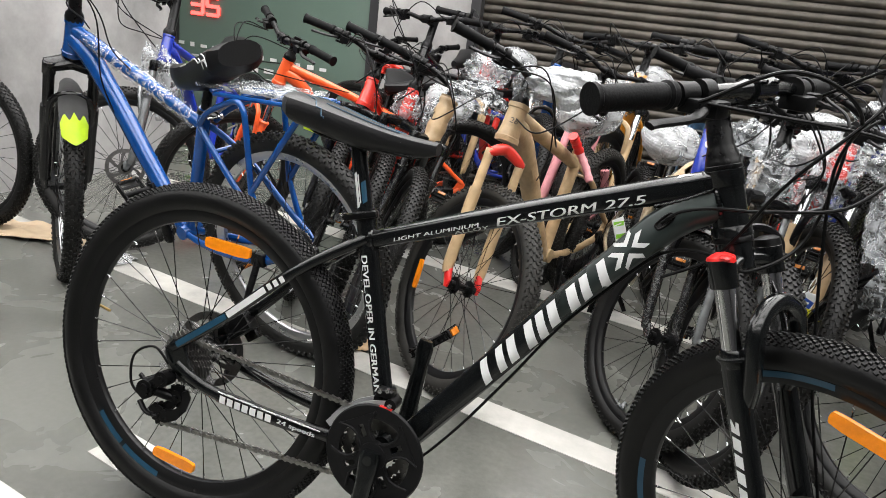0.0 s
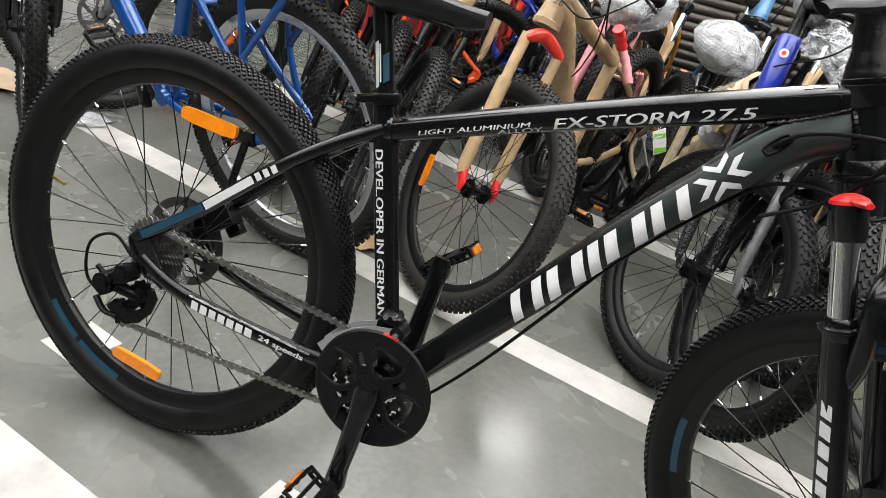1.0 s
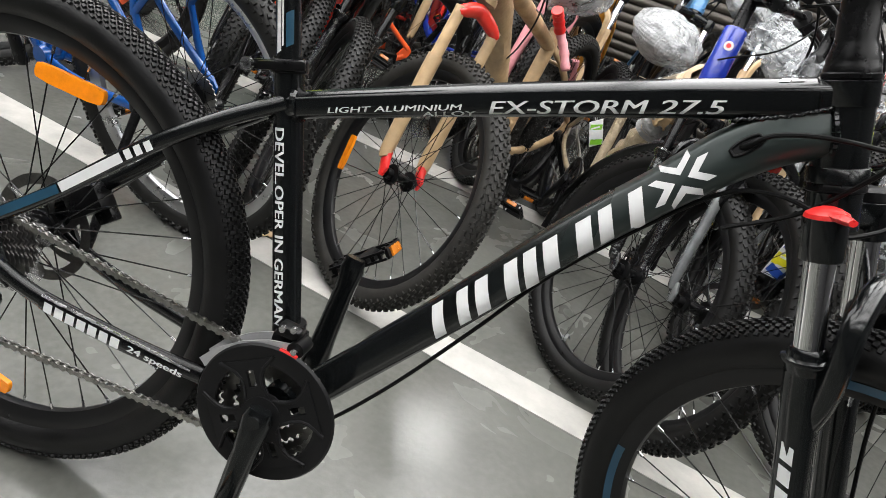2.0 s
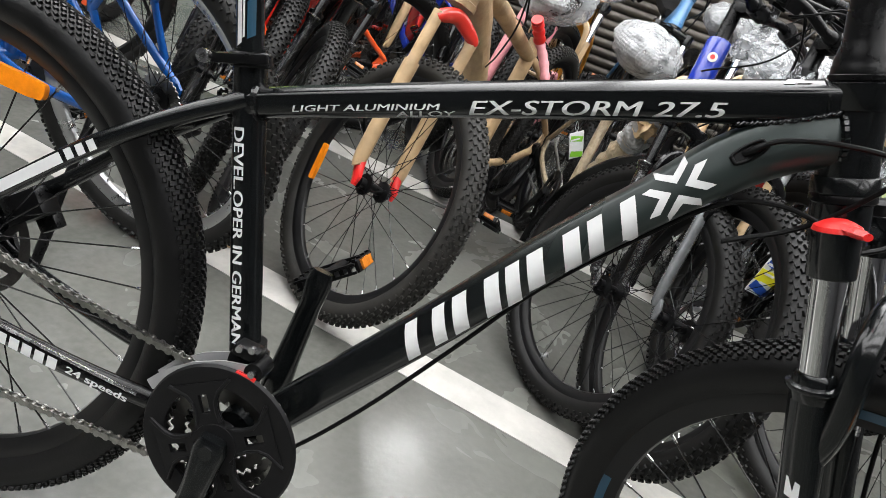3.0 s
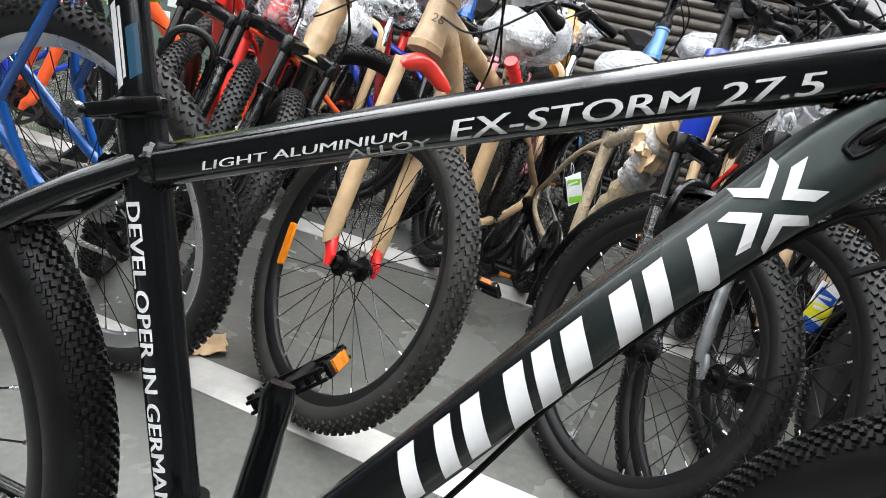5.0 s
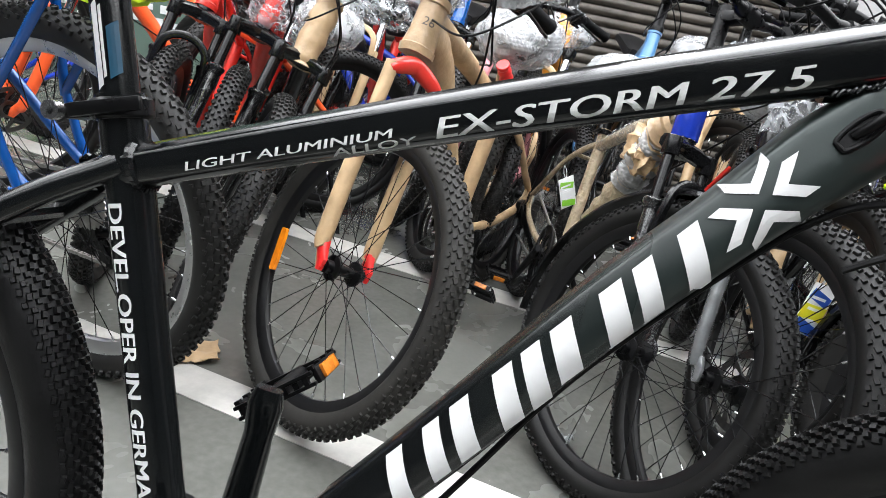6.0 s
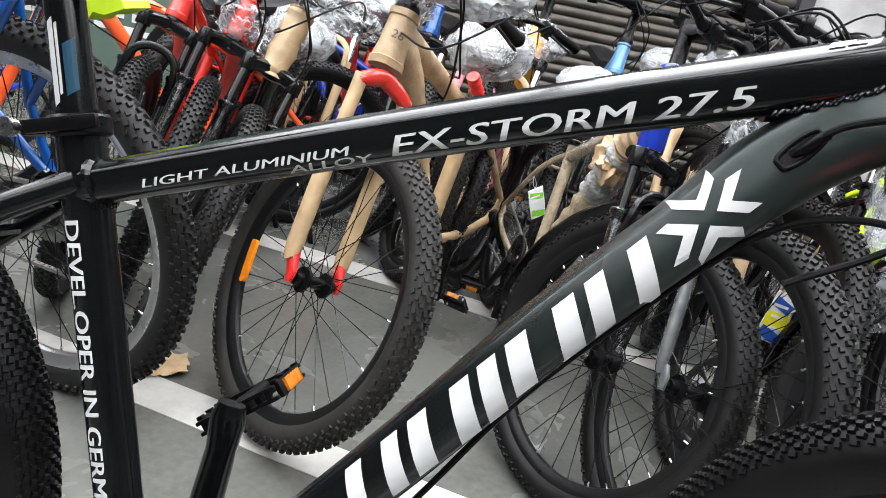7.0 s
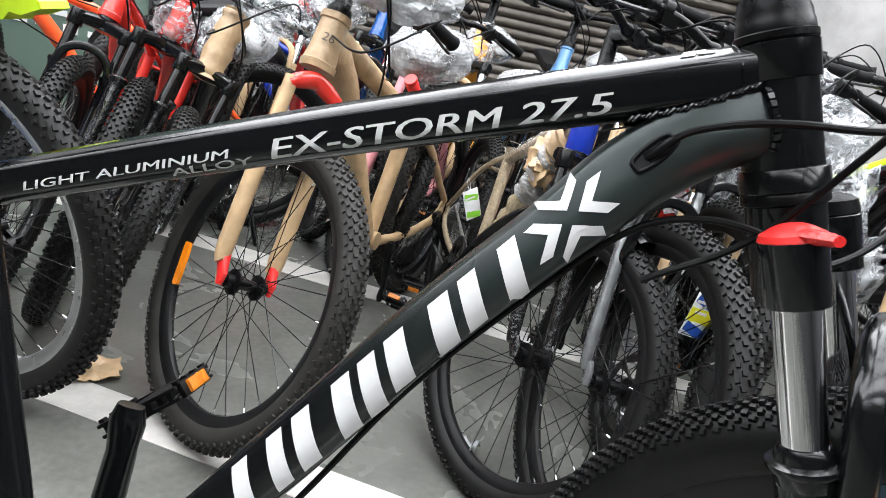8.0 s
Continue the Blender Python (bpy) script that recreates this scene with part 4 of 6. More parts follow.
    # chain: upper run, round the ring, lower run to the mech
    yc = -0.047
    top = V(0.012, yc, 0.35 + 0.046)
    path = [top, c + V(-0.022, yc, 0.063)]
    for i in range(9):
        t = radians(110 - 200 * i / 8)
        path.append(c + V(0.067 * math.cos(t), yc, 0.067 * math.sin(t)))
    path += [c + V(-0.02, yc, -0.067), pl + V(-0.004, 0.0, -0.018)]
    part("chain", chain_bm(path, detail=fine), CHAIN_STEEL, bike, "brown-grey steel chain")
    return cs


def kickstand(bike, mat=None):
    bm = fresh()
    a = V(0.06, 0.075, 0.33)
    foot = V(0.03, 0.255, 0.045)
    sweep(bm, [a, a.lerp(foot, 0.5) + V(0.004, 0.0, 0), foot], [0.011, 0.009, 0.008], 10)
    sweep(bm, [a.lerp(foot, 0.72), a.lerp(foot, 0.76), foot + (foot - a).normalized() * 0.02], [0.0105, 0.012, 0.010], 10)
    box(bm, a, (0.05, 0.016, 0.04), bevel=0.004)
    part("kickstand", bm, mat or BLACK_METAL, bike, "black kickstand")


def seat_group(bike, post_mat, saddle_mat, fine=False, lift=0.0, clamp_mat=None, nose=0.0):
    seg = 20 if fine else 10
    bm = fresh()
    d = (ST1 - ST0).normalized()
    top = V(0.272, 0, 0.832 + lift)
    sweep(bm, [ST1 - d * 0.03, top], 0.0148, seg)
    box(bm, top + V(0.006, 0, 0.004), (0.045, 0.034, 0.02), bevel=0.005)
    part("seatpost", bm, post_mat, bike)
    bm = fresh()
    c = ST1 - d * 0.011
    sweep(bm, [c - d * 0.008, c - d * 0.006, c + d * 0.006, c + d * 0.008], [0.0215, 0.0232, 0.0232, 0.0215], seg)
    box(bm, c + V(-0.03, 0, -0.009), (0.022, 0.022, 0.012), Matrix.Rotation(radians(-17), 3, "Y"), bevel=0.002)
    box(bm, c + V(0.002, -0.025, 0.001), (0.06, 0.006, 0.011), Matrix.Rotation(radians(-19), 3, "Y"), bevel=0.003)
    sc = part("seat_clamp", bm, clamp_mat or BLACK_METAL, bike)
    b2 = fresh()
    sweep(b2, [c + V(-0.04, -0.026, -0.012), c + V(-0.04, 0.03, -0.012)], 0.0035, 8, hint=(1, 0, 0))
    disc(b2, c + V(-0.041, -0.022, -0.012), (0, 1, 0), 0.0075, 0.008, 12)
    part("bolt", b2, STEEL, sc, "bright steel clamp bolt")
    sad = part("saddle", saddle_bm((0.142, 0.874 + lift), (0.43 - nose * 0.3, 0.838 + lift + nose), 0.5 if fine else 1.0), saddle_mat, bike, "padded black saddle")
    bm = fresh()
    for s in (-1, 1):
        sweep(bm, smooth_path([(0.16, s * 0.03, 0.862 + lift), (0.21, s * 0.024, 0.838 + lift), (0.30, s * 0.022, 0.835 + lift), (0.385, s * 0.014, 0.832 + lift)], 4), 0.0038, 8)
    part("saddle_rail", bm, BLACK_METAL, sad)
    return sad


def base_matrix(front_xy, heading, lean, steer, size=0.957, rear=None):
    """The pose of a bicycle whose front hub stands over front_xy; heading in degrees from +x, lean to its left."""
    R = pose(0, 0, 0, 0, 0, heading) @ pose(0, 0, 0, -lean, 0, 0) @ Matrix.Diagonal((size, size, size, 1)) @ SIT
    if rear:
        return Matrix.Translation((*rear, 0.0)) @ R
    h = R @ (steering(steer) @ HUB_F)
    return Matrix.Translation((front_xy[0] - h.x, front_xy[1] - h.y, 0.0)) @ R


# ---- the black mountain bike in front ----
def main_bicycle():
    bike = empty("bicycle", pose(0, 0, 0, -8.5, 0, 0) @ SIT, "satin black hardtail mountain bike leaning on its kickstand", "bicycle")
    S = steering(-34.2)
    bm = frame_bm(1.0, True)
    weld(bm, TT0 + V(0.012, 0, 0.005), TT1 - TT0, 0.0195, 0.0185, 30, 0.0042)
    weld(bm, TT1 + V(-0.021, 0, -0.0085), TT1 - TT0, 0.0205, 0.0215, 62, 0.0016)
    weld(bm, V(0.8855, 0, 0.861), V(0.049, 0, 0.022), 0.0272, 0.0285, 34, 0.0042)
    weld(bm, V(0.30, 0, 0.658), V(0.116, 0, 0.09), 0.018, 0.014, 14)
    sweep(bm, [V(0.793, 0, 0.839), V(0.82, 0, 0.851), V(0.855, 0, 0.866), V(0.885, 0, 0.878)], [(0.008, 0.004), (0.013, 0.009), (0.0165, 0.014), (0.018, 0.016)], 14)
    for i in range(22):
        t = i / 21
        for s in (-1, 1):
            p = V(0.796 + 0.074 * t, s * (0.016 + 0.0055 * t), 0.8405 + 0.041 * t - 0.003 * math.sin(math.pi * t))
            d = V(0.0024, -s * 0.0012, 0.0036) * (0.8 + 0.3 * math.sin(i * 2.1))
            sweep(bm, [p - d, p - d * 0.5, p + d * 0.5, p + d], [0.0008, 0.0018, 0.0017, 0.0007], 8)
    frame_ob = part("frame", bm, [BLACK_PAINT, MATTE_BLACK], bike, "satin black aluminium frame")
    tdir = (TT1 - TT0).normalized()
    tnor = V(-tdir.z, 0, tdir.x)

    def on_top_tube(u, w):
        f = u / (TT1 - TT0).length
        a, b = 0.018 + 0.002 * f, 0.0165 + 0.0055 * f
        k = w / b
        lat = a * (1.0 if k > -0.5 else 1.0 - 0.07 * (-0.5 - k) / 0.18 if k > -0.68 else 0.93 - 0.21 * (-0.68 - k) / 0.18 if k > -0.86 else 0.72 - 0.32 * (-0.86 - k) / 0.11)
        return TT0 + tdir * u + tnor * w + V(0, -lat - 0.0009, 0.004 * math.sin(math.pi * f))

    def on_top_facet(u, w):
        f = u / (TT1 - TT0).length
        a, b = 0.018 + 0.002 * f, 0.0165 + 0.0055 * f
        return TT0 + tdir * u + tnor * (b * (0.64 + 0.36 * w) + 0.0008) + V(0, -a * (0.88 - 0.72 * w) - 0.0004, 0.004 * math.sin(math.pi * f))

    for u0, u1, w0, w1 in ((0.538, 0.548, 0.35, 0.62), (0.55, 0.562, 0.42, 0.66), (0.541, 0.556, 0.66, 0.84)):
        bm = fresh()
        bm.faces.new([bm.verts.new(on_top_facet(u, w)) for u, w in ((u0, w0), (u1, w0), (u1 + 0.002, w1), (u0 + 0.002, w1))])
        part("sticker", bm, WHITE_DECAL, frame_ob, "small white printed mark", smooth=False)
    L0 = (0.380 - TT0.x) / tdir.x - 0.003
    lay_text("lettering", "LIGHT ALUMINIUM", GREY_DECAL, frame_ob, on_top_tube, L0, -0.0098, 0.157, 0.0064, 0.3, "small silver lettering", 0.0003)
    lay_text("lettering", "ALLOY", GREY_DECAL, frame_ob, on_top_tube, L0 + 0.112, -0.0162, 0.061, 0.0052, 0.3, "small silver lettering", 0.0003)
    E0 = (0.562 - TT0.x) / tdir.x - 0.005
    lay_text("lettering", "EX-STORM", GREY_DECAL, frame_ob, on_top_tube, E0 - 0.006, -0.0150, 0.163, 0.0142, 0.35, "silver lettering")
    lay_text("lettering", "27.5", GREY_DECAL, frame_ob, on_top_tube, E0 + 0.172, -0.0150, 0.062, 0.0142, 0.4, "silver numerals")

    sdir = (ST0 - ST1).normalized()
    snor = V(sdir.z, 0, -sdir.x) * -1

    def on_seat_tube(u, w):
        lat = math.sqrt(max(0.0, 0.0185 ** 2 - w * w))
        return ST1 + sdir * u + snor * w + V(0, -lat - 0.0009, 0)

    lay_text("lettering", "DEVEL.OPER IN GERMANY", WHITE_DECAL, frame_ob, on_seat_tube, 0.083, -0.009, 0.268, 0.0125, 0.0, "white lettering down the seat tube")

    d0, d1 = V(0.53, 0, 0.411), V(0.765, 0, 0.743)
    ddir = (d1 - d0).normalized()
    dnor = V(-ddir.z, 0, ddir.x)

    tube = fresh()
    down_tube(tube, 1.0, 24, True)
    bmesh.ops.recalc_face_normals(tube, faces=list(tube.faces))
    skin = BVHTree.FromBMesh(tube)
    # a point near the camera's path; decals are cast onto the tube from here
    viewpoint = V(0.655, -0.56, 0.785)

    def on_down_tube(u, w):
        """A place on the tube's near flank, u along it and w across it, fitted to the camera's view."""
        lat = 0.0268 * max(0.0, 1 - (abs(w) / (0.0262 + 0.0045 * max(0.0, u - 0.3) / 0.12)) ** 2.05) ** (1 / 2.05)
        p = d0 + ddir * u + dnor * w + V(0, -lat - 0.0013, 0)
        place, normal = skin.ray_cast(viewpoint, (p - viewpoint).normalized())[:2]
        if place is None:
            place, normal = skin.find_nearest(p)[:2]
        return place + normal * 0.0011

    def slab(bm, u0, u1, w0, w1, slant=0.32):
        """A slanted white bar on the tube, from u0 to u1 along it and w0 to w1 across it."""
        n = 10
        rows = []
        for i in range(n + 1):
            w = w0 + (w1 - w0) * i / n
            rows.append([bm.verts.new(on_down_tube(u + w * slant, w)) for u in (u0, u0 * 0.75 + u1 * 0.25, (u0 + u1) / 2, u0 * 0.25 + u1 * 0.75, u1)])
        for i in range(n):
            for k in range(4):
                bm.faces.new((rows[i][k], rows[i][k + 1], rows[i + 1][k + 1], rows[i + 1][k]))

    # the maker's mark as plain slanted bars, two to a letter
    lo, hi = -0.0155, 0.0205
    for a, b in ((0.096, 0.148), (0.158, 0.2165), (0.2245, 0.2415), (0.2505, 0.312), (0.321, 0.374)):
        w = b - a
        bars = [(a, b)] if w < 0.03 else [(a, a + w * 0.31), (b - w * 0.31, b)]
        for u0, u1 in bars:
            bm = fresh()
            slab(bm, u0 + 0.49 * 0.0155, u1 + 0.49 * 0.0155, lo, hi, 0.49)
            part("maker_mark", bm, WHITE_DECAL, frame_ob, "plain white slanted bar")
    e1, e2 = (0.294e-3, -0.246e-3), (0.244e-3, 0.302e-3)
    for shape in (((5, 80), (13, 66), (-6, 13), (-56, 13), (-62, 26), (-17, 30)), ((55, 83), (30, 65), (14, 12), (65, 10), (87, 27), (38, 30)),
                  ((-15, -11), (-65, -11), (-84, -28), (-40, -30), (-56, -83), (-32, -68)), ((3, -12), (57, -13), (63, -30), (17, -31), (-7, -80), (-15, -68))):
        bm = fresh()
        bm.faces.new([bm.verts.new((x, y, 0)) for x, y in shape])
        bm.normal_update()
        bmesh.ops.triangulate(bm, faces=list(bm.faces))
        bmesh.ops.subdivide_edges(bm, edges=list(bm.edges), cuts=4, use_grid_fill=True)
        for v in bm.verts:
            x, y = v.co.x, v.co.y
            v.co = on_down_tube(0.4286 + x * e1[0] + y * e2[0], 0.0057 + x * e1[1] + y * e2[1])
        part("maker_mark", bm, WHITE_DECAL, frame_ob, "plain white chevron", smooth=False)

    # stripes on stays and post
    def stay_strip(bm, p0, p1, off, w, r=0.0095):
        a, b = V(*p0), V(*p1)
        n = 6
        d = (b - a).normalized()
        q = V(-d.z, 0, d.x)
        for i in range(n):
            pa, pb = a.lerp(b, i / n), a.lerp(b, (i + 1) / n)
            vs = [bm.verts.new(p + q * s * w + V(0, -off, 0)) for p, s in ((pa, -1), (pb, -1), (pb, 1), (pa, 1))]
            bm.faces.new(vs)

    bm = fresh()
    stay_strip(bm, (0.10, -0.0615, 0.475), (0.168, -0.0555, 0.543), 0.0092, 0.0062)
    for k in range(3):
        stay_strip(bm, (0.172 + k * 0.011, -0.055 + 0.001 * k, 0.547 + 0.0095 * k), (0.179 + k * 0.011, -0.0545 + 0.001 * k, 0.5535 + 0.0095 * k), 0.0094, 0.006)
    part("stripe", bm, WHITE_DECAL, frame_ob, "white stay stripe", smooth=False)
    bm = fresh()
    stay_strip(bm, (0.0, -0.066, 0.388), (0.098, -0.0617, 0.473), 0.0092, 0.0058)
    part("stripe", bm, TEAL_DECAL, frame_ob, "teal stay stripe", smooth=False)

    # a grey shield on the chain stay with lettering
    bm = fresh()
    sweep(bm, smooth_path([(0.105, -0.066, 0.314), (0.18, -0.0625, 0.309), (0.26, -0.055, 0.304), (0.335, -0.045, 0.302)], 3), [(0.0095, 0.0135)] * 10, 14)
    guard = part("chainstay_guard", bm, GLOSS_BLACK, bike, "gloss black chain stay guard with a silver edge")

    def on_stay(u, w):
        x = 0.115 + u
        y = -0.0665 + 0.09 * max(0, u - 0.01) ** 1.25
        return V(x, y - 0.0105, 0.3135 - 0.055 * u + w)

    for i in range(7):
        bm = fresh()
        a, b = 0.0 + i * 0.0165, 0.0125 + i * 0.0165
        bm.faces.new([bm.verts.new(on_stay(u, w)) for u, w in ((a, -0.0068), (b, -0.0068), (b, 0.0075), (a, 0.0075))])
        part("maker_mark", bm, WHITE_DECAL, guard, "plain white bar", smooth=False)
    lay_text("lettering", "24 speeds", WHITE_DECAL, guard, on_stay, 0.123, -0.0055, 0.078, 0.0115, 0.15, "white lettering")
    bm = fresh()
    sweep(bm, [on_stay(-0.008, 0.0105) + V(0, 0.004, 0), on_stay(0.1, 0.0108) + V(0, 0.004, 0), on_stay(0.21, 0.0105) + V(0, 0.004, 0)], 0.0022, 6)
    part("edge_trim", bm, STEEL, guard, "silver edge trim")

    I = Matrix.Identity(4)
    rear = wheel("rear_wheel", bike, V(0, 0, 0.35), I, 0.35, 0.0275, RIM_BLACK, True, ((80, -9), 266), RUBBER, "main", stagger=0)
    front = wheel("front_wheel", bike, HUB_F, S, 0.35, 0.0275, RIM_BLACK, True, (83, 263), RUBBER, "main")
    for w, arcs in ((rear, ((222, 238, TEAL_DECAL), (240, 260, TEAL_DECAL))), (front, ((95, 120, TEAL_DECAL), (180, 200, TEAL_DECAL), (275, 300, TEAL_DECAL)))):
        for a0, a1, mt in arcs:
            bm = fresh()
            ro = 0.35 - 0.055 + 0.004
            lathe(bm, [(ro - 0.006, -0.0172), (ro - 0.0165, -0.0146)], 10, close=False, arc=(radians(a0), radians(a1)))
            part("rim_decal", bm, mt, w, "coloured rim decal", smooth=False)
    b2 = fresh()
    sweep(b2, [V(-0.262, 0, 0.03), V(-0.235, 0, 0.026)], 0.003, 8)
    part("valve", b2, material("brass", (0.6, 0.42, 0.16), 0.3, metal=1.0), rear, "brass tyre valve")

    cr = fork(bike, S, BLACK_PAINT, BLACK_PAINT, CHROME, True, off=0.0175)
    perp = V(0.934, 0, 0.358)
    # red lock-out cap on the right leg, black cap on the left
    c = on_axis(0.797) + perp * 0.0175 + V(0, -0.066, 0)
    up = -AXIS_D
    bm = fresh()
    sweep(bm, [c - up * 0.002, c - up * 0.001, c + up * 0.003, c + up * 0.007, c + up * 0.009], [0.0203, 0.0208, 0.0195, 0.0125, 0.007], 26)
    q = V(0.85, -0.5, 0.2).normalized()
    sweep(bm, smooth_path([c + q * 0.012 + up * 0.003, c + q * 0.024 + up * 0.003, c + q * 0.033 + up * 0.003], 3), [(0.012, 0.005)] * 3 + [(0.008, 0.0045)] * 2 + [(0.0055, 0.0035)] * 2, 10, hint=(0.5, 0.85, 0))
    part("lockout_cap", bm, RED, cr, "red plastic lock-out cap")
    bm = fresh()
    c2 = on_axis(0.797) + perp * 0.0175 + V(0, 0.066, 0)
    sweep(bm, [c2, c2 + up * 0.01, c2 + up * 0.014], [0.0205, 0.019, 0.012], 20)
    part("leg_cap", bm, BLACK_PLASTIC, cr)
    # maker's mark on the lower leg, as bars
    for i in range(6):
        bm = fresh()
        z0 = 0.575 - i * 0.024
        for (za, zb, w0, w1) in ((z0, z0 - 0.018, -0.008, 0.006),):
            cc = perp * 0.0175 + V(0, -0.066, 0)
            pts = []
            for z, w in ((za, w0), (zb, w0), (zb, w1), (za, w1)):
                lat = math.sqrt(0.0198 ** 2 - w * w)
                pts.append(bm.verts.new(on_axis(z) + cc + V(w, -lat, 0) + perp * 0.001))
            bm.faces.new(pts)
        part("maker_mark", bm, WHITE_DECAL, bike, "plain white bar on the fork leg", S, smooth=False)
    # headset
    bm = fresh()
    sweep(bm, [on_axis(z) for z in (0.915, 0.9165, 0.9205, 0.9215, 0.9275, 0.929, 0.9335, 0.940, 0.9465, 0.950, 0.972, 0.9735, 0.995)],
          [0.0262, 0.0276, 0.0276, 0.0262, 0.0258, 0.0248, 0.0245, 0.0222, 0.0205, 0.0192, 0.0188, 0.0183, 0.0183], 36)
    part("headset", bm, BLACK_METAL, bike, "black upper headset cup")
    bm = fresh()
    sweep(bm, [on_axis(0.8195), on_axis(0.8175), on_axis(0.8125), on_axis(0.811)], [0.0285, 0.0296, 0.0296, 0.027], 36)
    part("headset", bm, BLACK_METAL, bike, "black lower headset cup")

    clamp, right = handlebar(bike, S, 1.018, 0.30, 0.0, 0.045, True)
    sad = seat_group(bike, BLACK_PAINT, material("saddle_vinyl", (0.0075, 0.0075, 0.008), 0.4, spec=0.3, grain=0.1, bump=0.2, bump_scale=220), True, nose=0.018)
    src = fresh()
    src.from_mesh(sad.data)
    tree = BVHTree.FromBMesh(src)

    def on_saddle(x, y, z, lift=0.0008):
        hit = tree.find_nearest(V(x, y, z))
        away = hit[1] if hit[1].dot(V(0, hit[0].y, hit[0].z - 0.835)) > 0 else -hit[1]
        return hit[0] + away * lift

    for s in (-1, 1):
        for line in (((0.17, 0.02, 0.95), (0.205, 0.05, 0.94), (0.225, 0.085, 0.92), (0.235, 0.10, 0.885), (0.238, 0.10, 0.86)), ((0.222, 0.04, 0.93), (0.30, 0.035, 0.93), (0.36, 0.03, 0.92))):
            bm = fresh()
            sweep(bm, [on_saddle(p.x, s * p.y, p.z) for p in smooth_path(line, 6)], 0.0012, 6)
            part("stripe", bm, TEAL_DECAL, sad, "teal saddle piping")
    for i in range(6):
        bm = fresh()
        x = 0.362 + i * 0.0068
        bm.faces.new([bm.verts.new(on_saddle(xx, -0.1, zz)) for xx, zz in ((x, 0.857 - i * 0.0004), (x + 0.0048, 0.8567 - i * 0.0004), (x + 0.006, 0.8645 - i * 0.0004), (x + 0.0012, 0.865 - i * 0.0004))])
        part("maker_mark", bm, WHITE_DECAL, sad, "plain white bar", smooth=False)
    src.free()
    # decals on the seatpost
    for mt, w0, w1, u0, u1 in ((WHITE_DECAL, -0.009, -0.003, 0.008, 0.07), (TEAL_DECAL, 0.003, 0.011, 0.008, 0.046), (GREY_DECAL, -0.002, 0.0005, 0.012, 0.064)):
        bm = fresh()
        rows = []
        for i in range(4):
            w = w0 + (w1 - w0) * i / 3
            lat = math.sqrt(0.0152 ** 2 - w * w)
            rows.append([bm.verts.new(ST1 - sdir * (u + w * 0.6) + V(-sdir.z, 0, sdir.x) * -w * -1 + V(0, -lat - 0.0005, 0)) for u in (u0, u1)])
        for i in range(3):
            bm.faces.new((rows[i][0], rows[i][1], rows[i + 1][1], rows[i + 1][0]))
        part("post_decal", bm, mt, bike, "seatpost decal", smooth=False)
    spin_parts(bike, True, GREY_PLASTIC, -92, True, 28)
    # front mech
    bm = fresh()
    c = BB + V(-0.03, -0.05, 0.105)
    for y, dz in ((-0.0635, 0.0), (-0.044, 0.004)):
        prism(bm, [(-0.092, 0.030), (-0.076, 0.052), (-0.045, 0.078), (-0.012, 0.096), (0.016, 0.104), (0.026, 0.092), (0.004, 0.082), (-0.028, 0.064), (-0.066, 0.036), (-0.082, 0.022)],
              lambda u, v, h, y=y, dz=dz: BB + V(u - 0.012, y + h, v + dz), 0.002)
    fm = part("front_derailleur", bm, SILVER_PAINT, bike, "silver front derailleur cage")
    bm = fresh()
    box(bm, BB + V(-0.01, -0.03, 0.088), (0.036, 0.04, 0.03), bevel=0.006)
    sweep(bm, [BB + V(-0.022, 0, 0.074), BB + V(-0.027, 0, 0.096)], 0.022, 20)
    part("clamp_band", bm, BLACK_METAL, fm)
    bm = fresh()
    disc(bm, BB + V(0.012, -0.05, 0.098), (0, 1, 0), 0.011, 0.03, 16)
    box(bm, BB + V(-0.006, -0.048, 0.112), (0.03, 0.024, 0.014), bevel=0.004)
    part("link_body", bm, BLACK_METAL, fm, "black link body")
    for p in (V(0.012, -0.067, 0.098), V(-0.012, -0.062, 0.117), V(0.002, -0.062, 0.122)):
        bm = fresh()
        disc(bm, BB + p, (0, 1, 0), 0.0042, 0.006, 10)
        part("bolt", bm, STEEL, fm, "bright steel bolt")
    for k in range(4):
        bm = fresh()
        box(bm, BB + V(-0.072 + 0.011 * k, -0.0642, 0.052 + 0.0078 * k), (0.008, 0.0008, 0.0034), Matrix.Rotation(radians(-35), 3, "Y"))
        part("maker_mark", bm, DARK_STEEL, fm, "plain dark bar")
    bm = fresh()
    box(bm, BB + V(0.006, -0.066, 0.088), (0.024, 0.006, 0.012), bevel=0.001)
    part("tag", bm, RED, fm, "small red plastic tag")
    # rear brake caliper
    bm = fresh()
    box(bm, (0.055, 0.05, 0.415), (0.06, 0.035, 0.04), Matrix.Rotation(radians(-40), 3, "Y"), bevel=0.007)
    box(bm, (0.075, 0.066, 0.40), (0.03, 0.02, 0.03), Matrix.Rotation(radians(-40), 3, "Y"), bevel=0.005)
    part("brake_caliper", bm, BLACK_METAL, bike, "black disc brake caliper")
    # cable port and cables
    bm = fresh()
    pc, pd = V(0.8153, -0.0272, 0.8208), V(0.61, 0, 0.79).normalized()
    pn = V(-pd.z, 0, pd.x)
    skin_side = lambda p: (skin.ray_cast(p + V(0, -0.1, 0), V(0, 1, 0))[0] or p)
    slot = lambda a, b: [pc + pd * (max(-1, min(1, 1.25 * math.cos(2 * math.pi * i / 24))) * a) + pn * (b * math.sin(2 * math.pi * i / 24)) for i in range(24)]
    ring = [skin_side(p) + V(0, -0.0012, 0) for p in slot(0.0158, 0.0062)]
    sweep(bm, ring + ring[:2], 0.0018, 8)
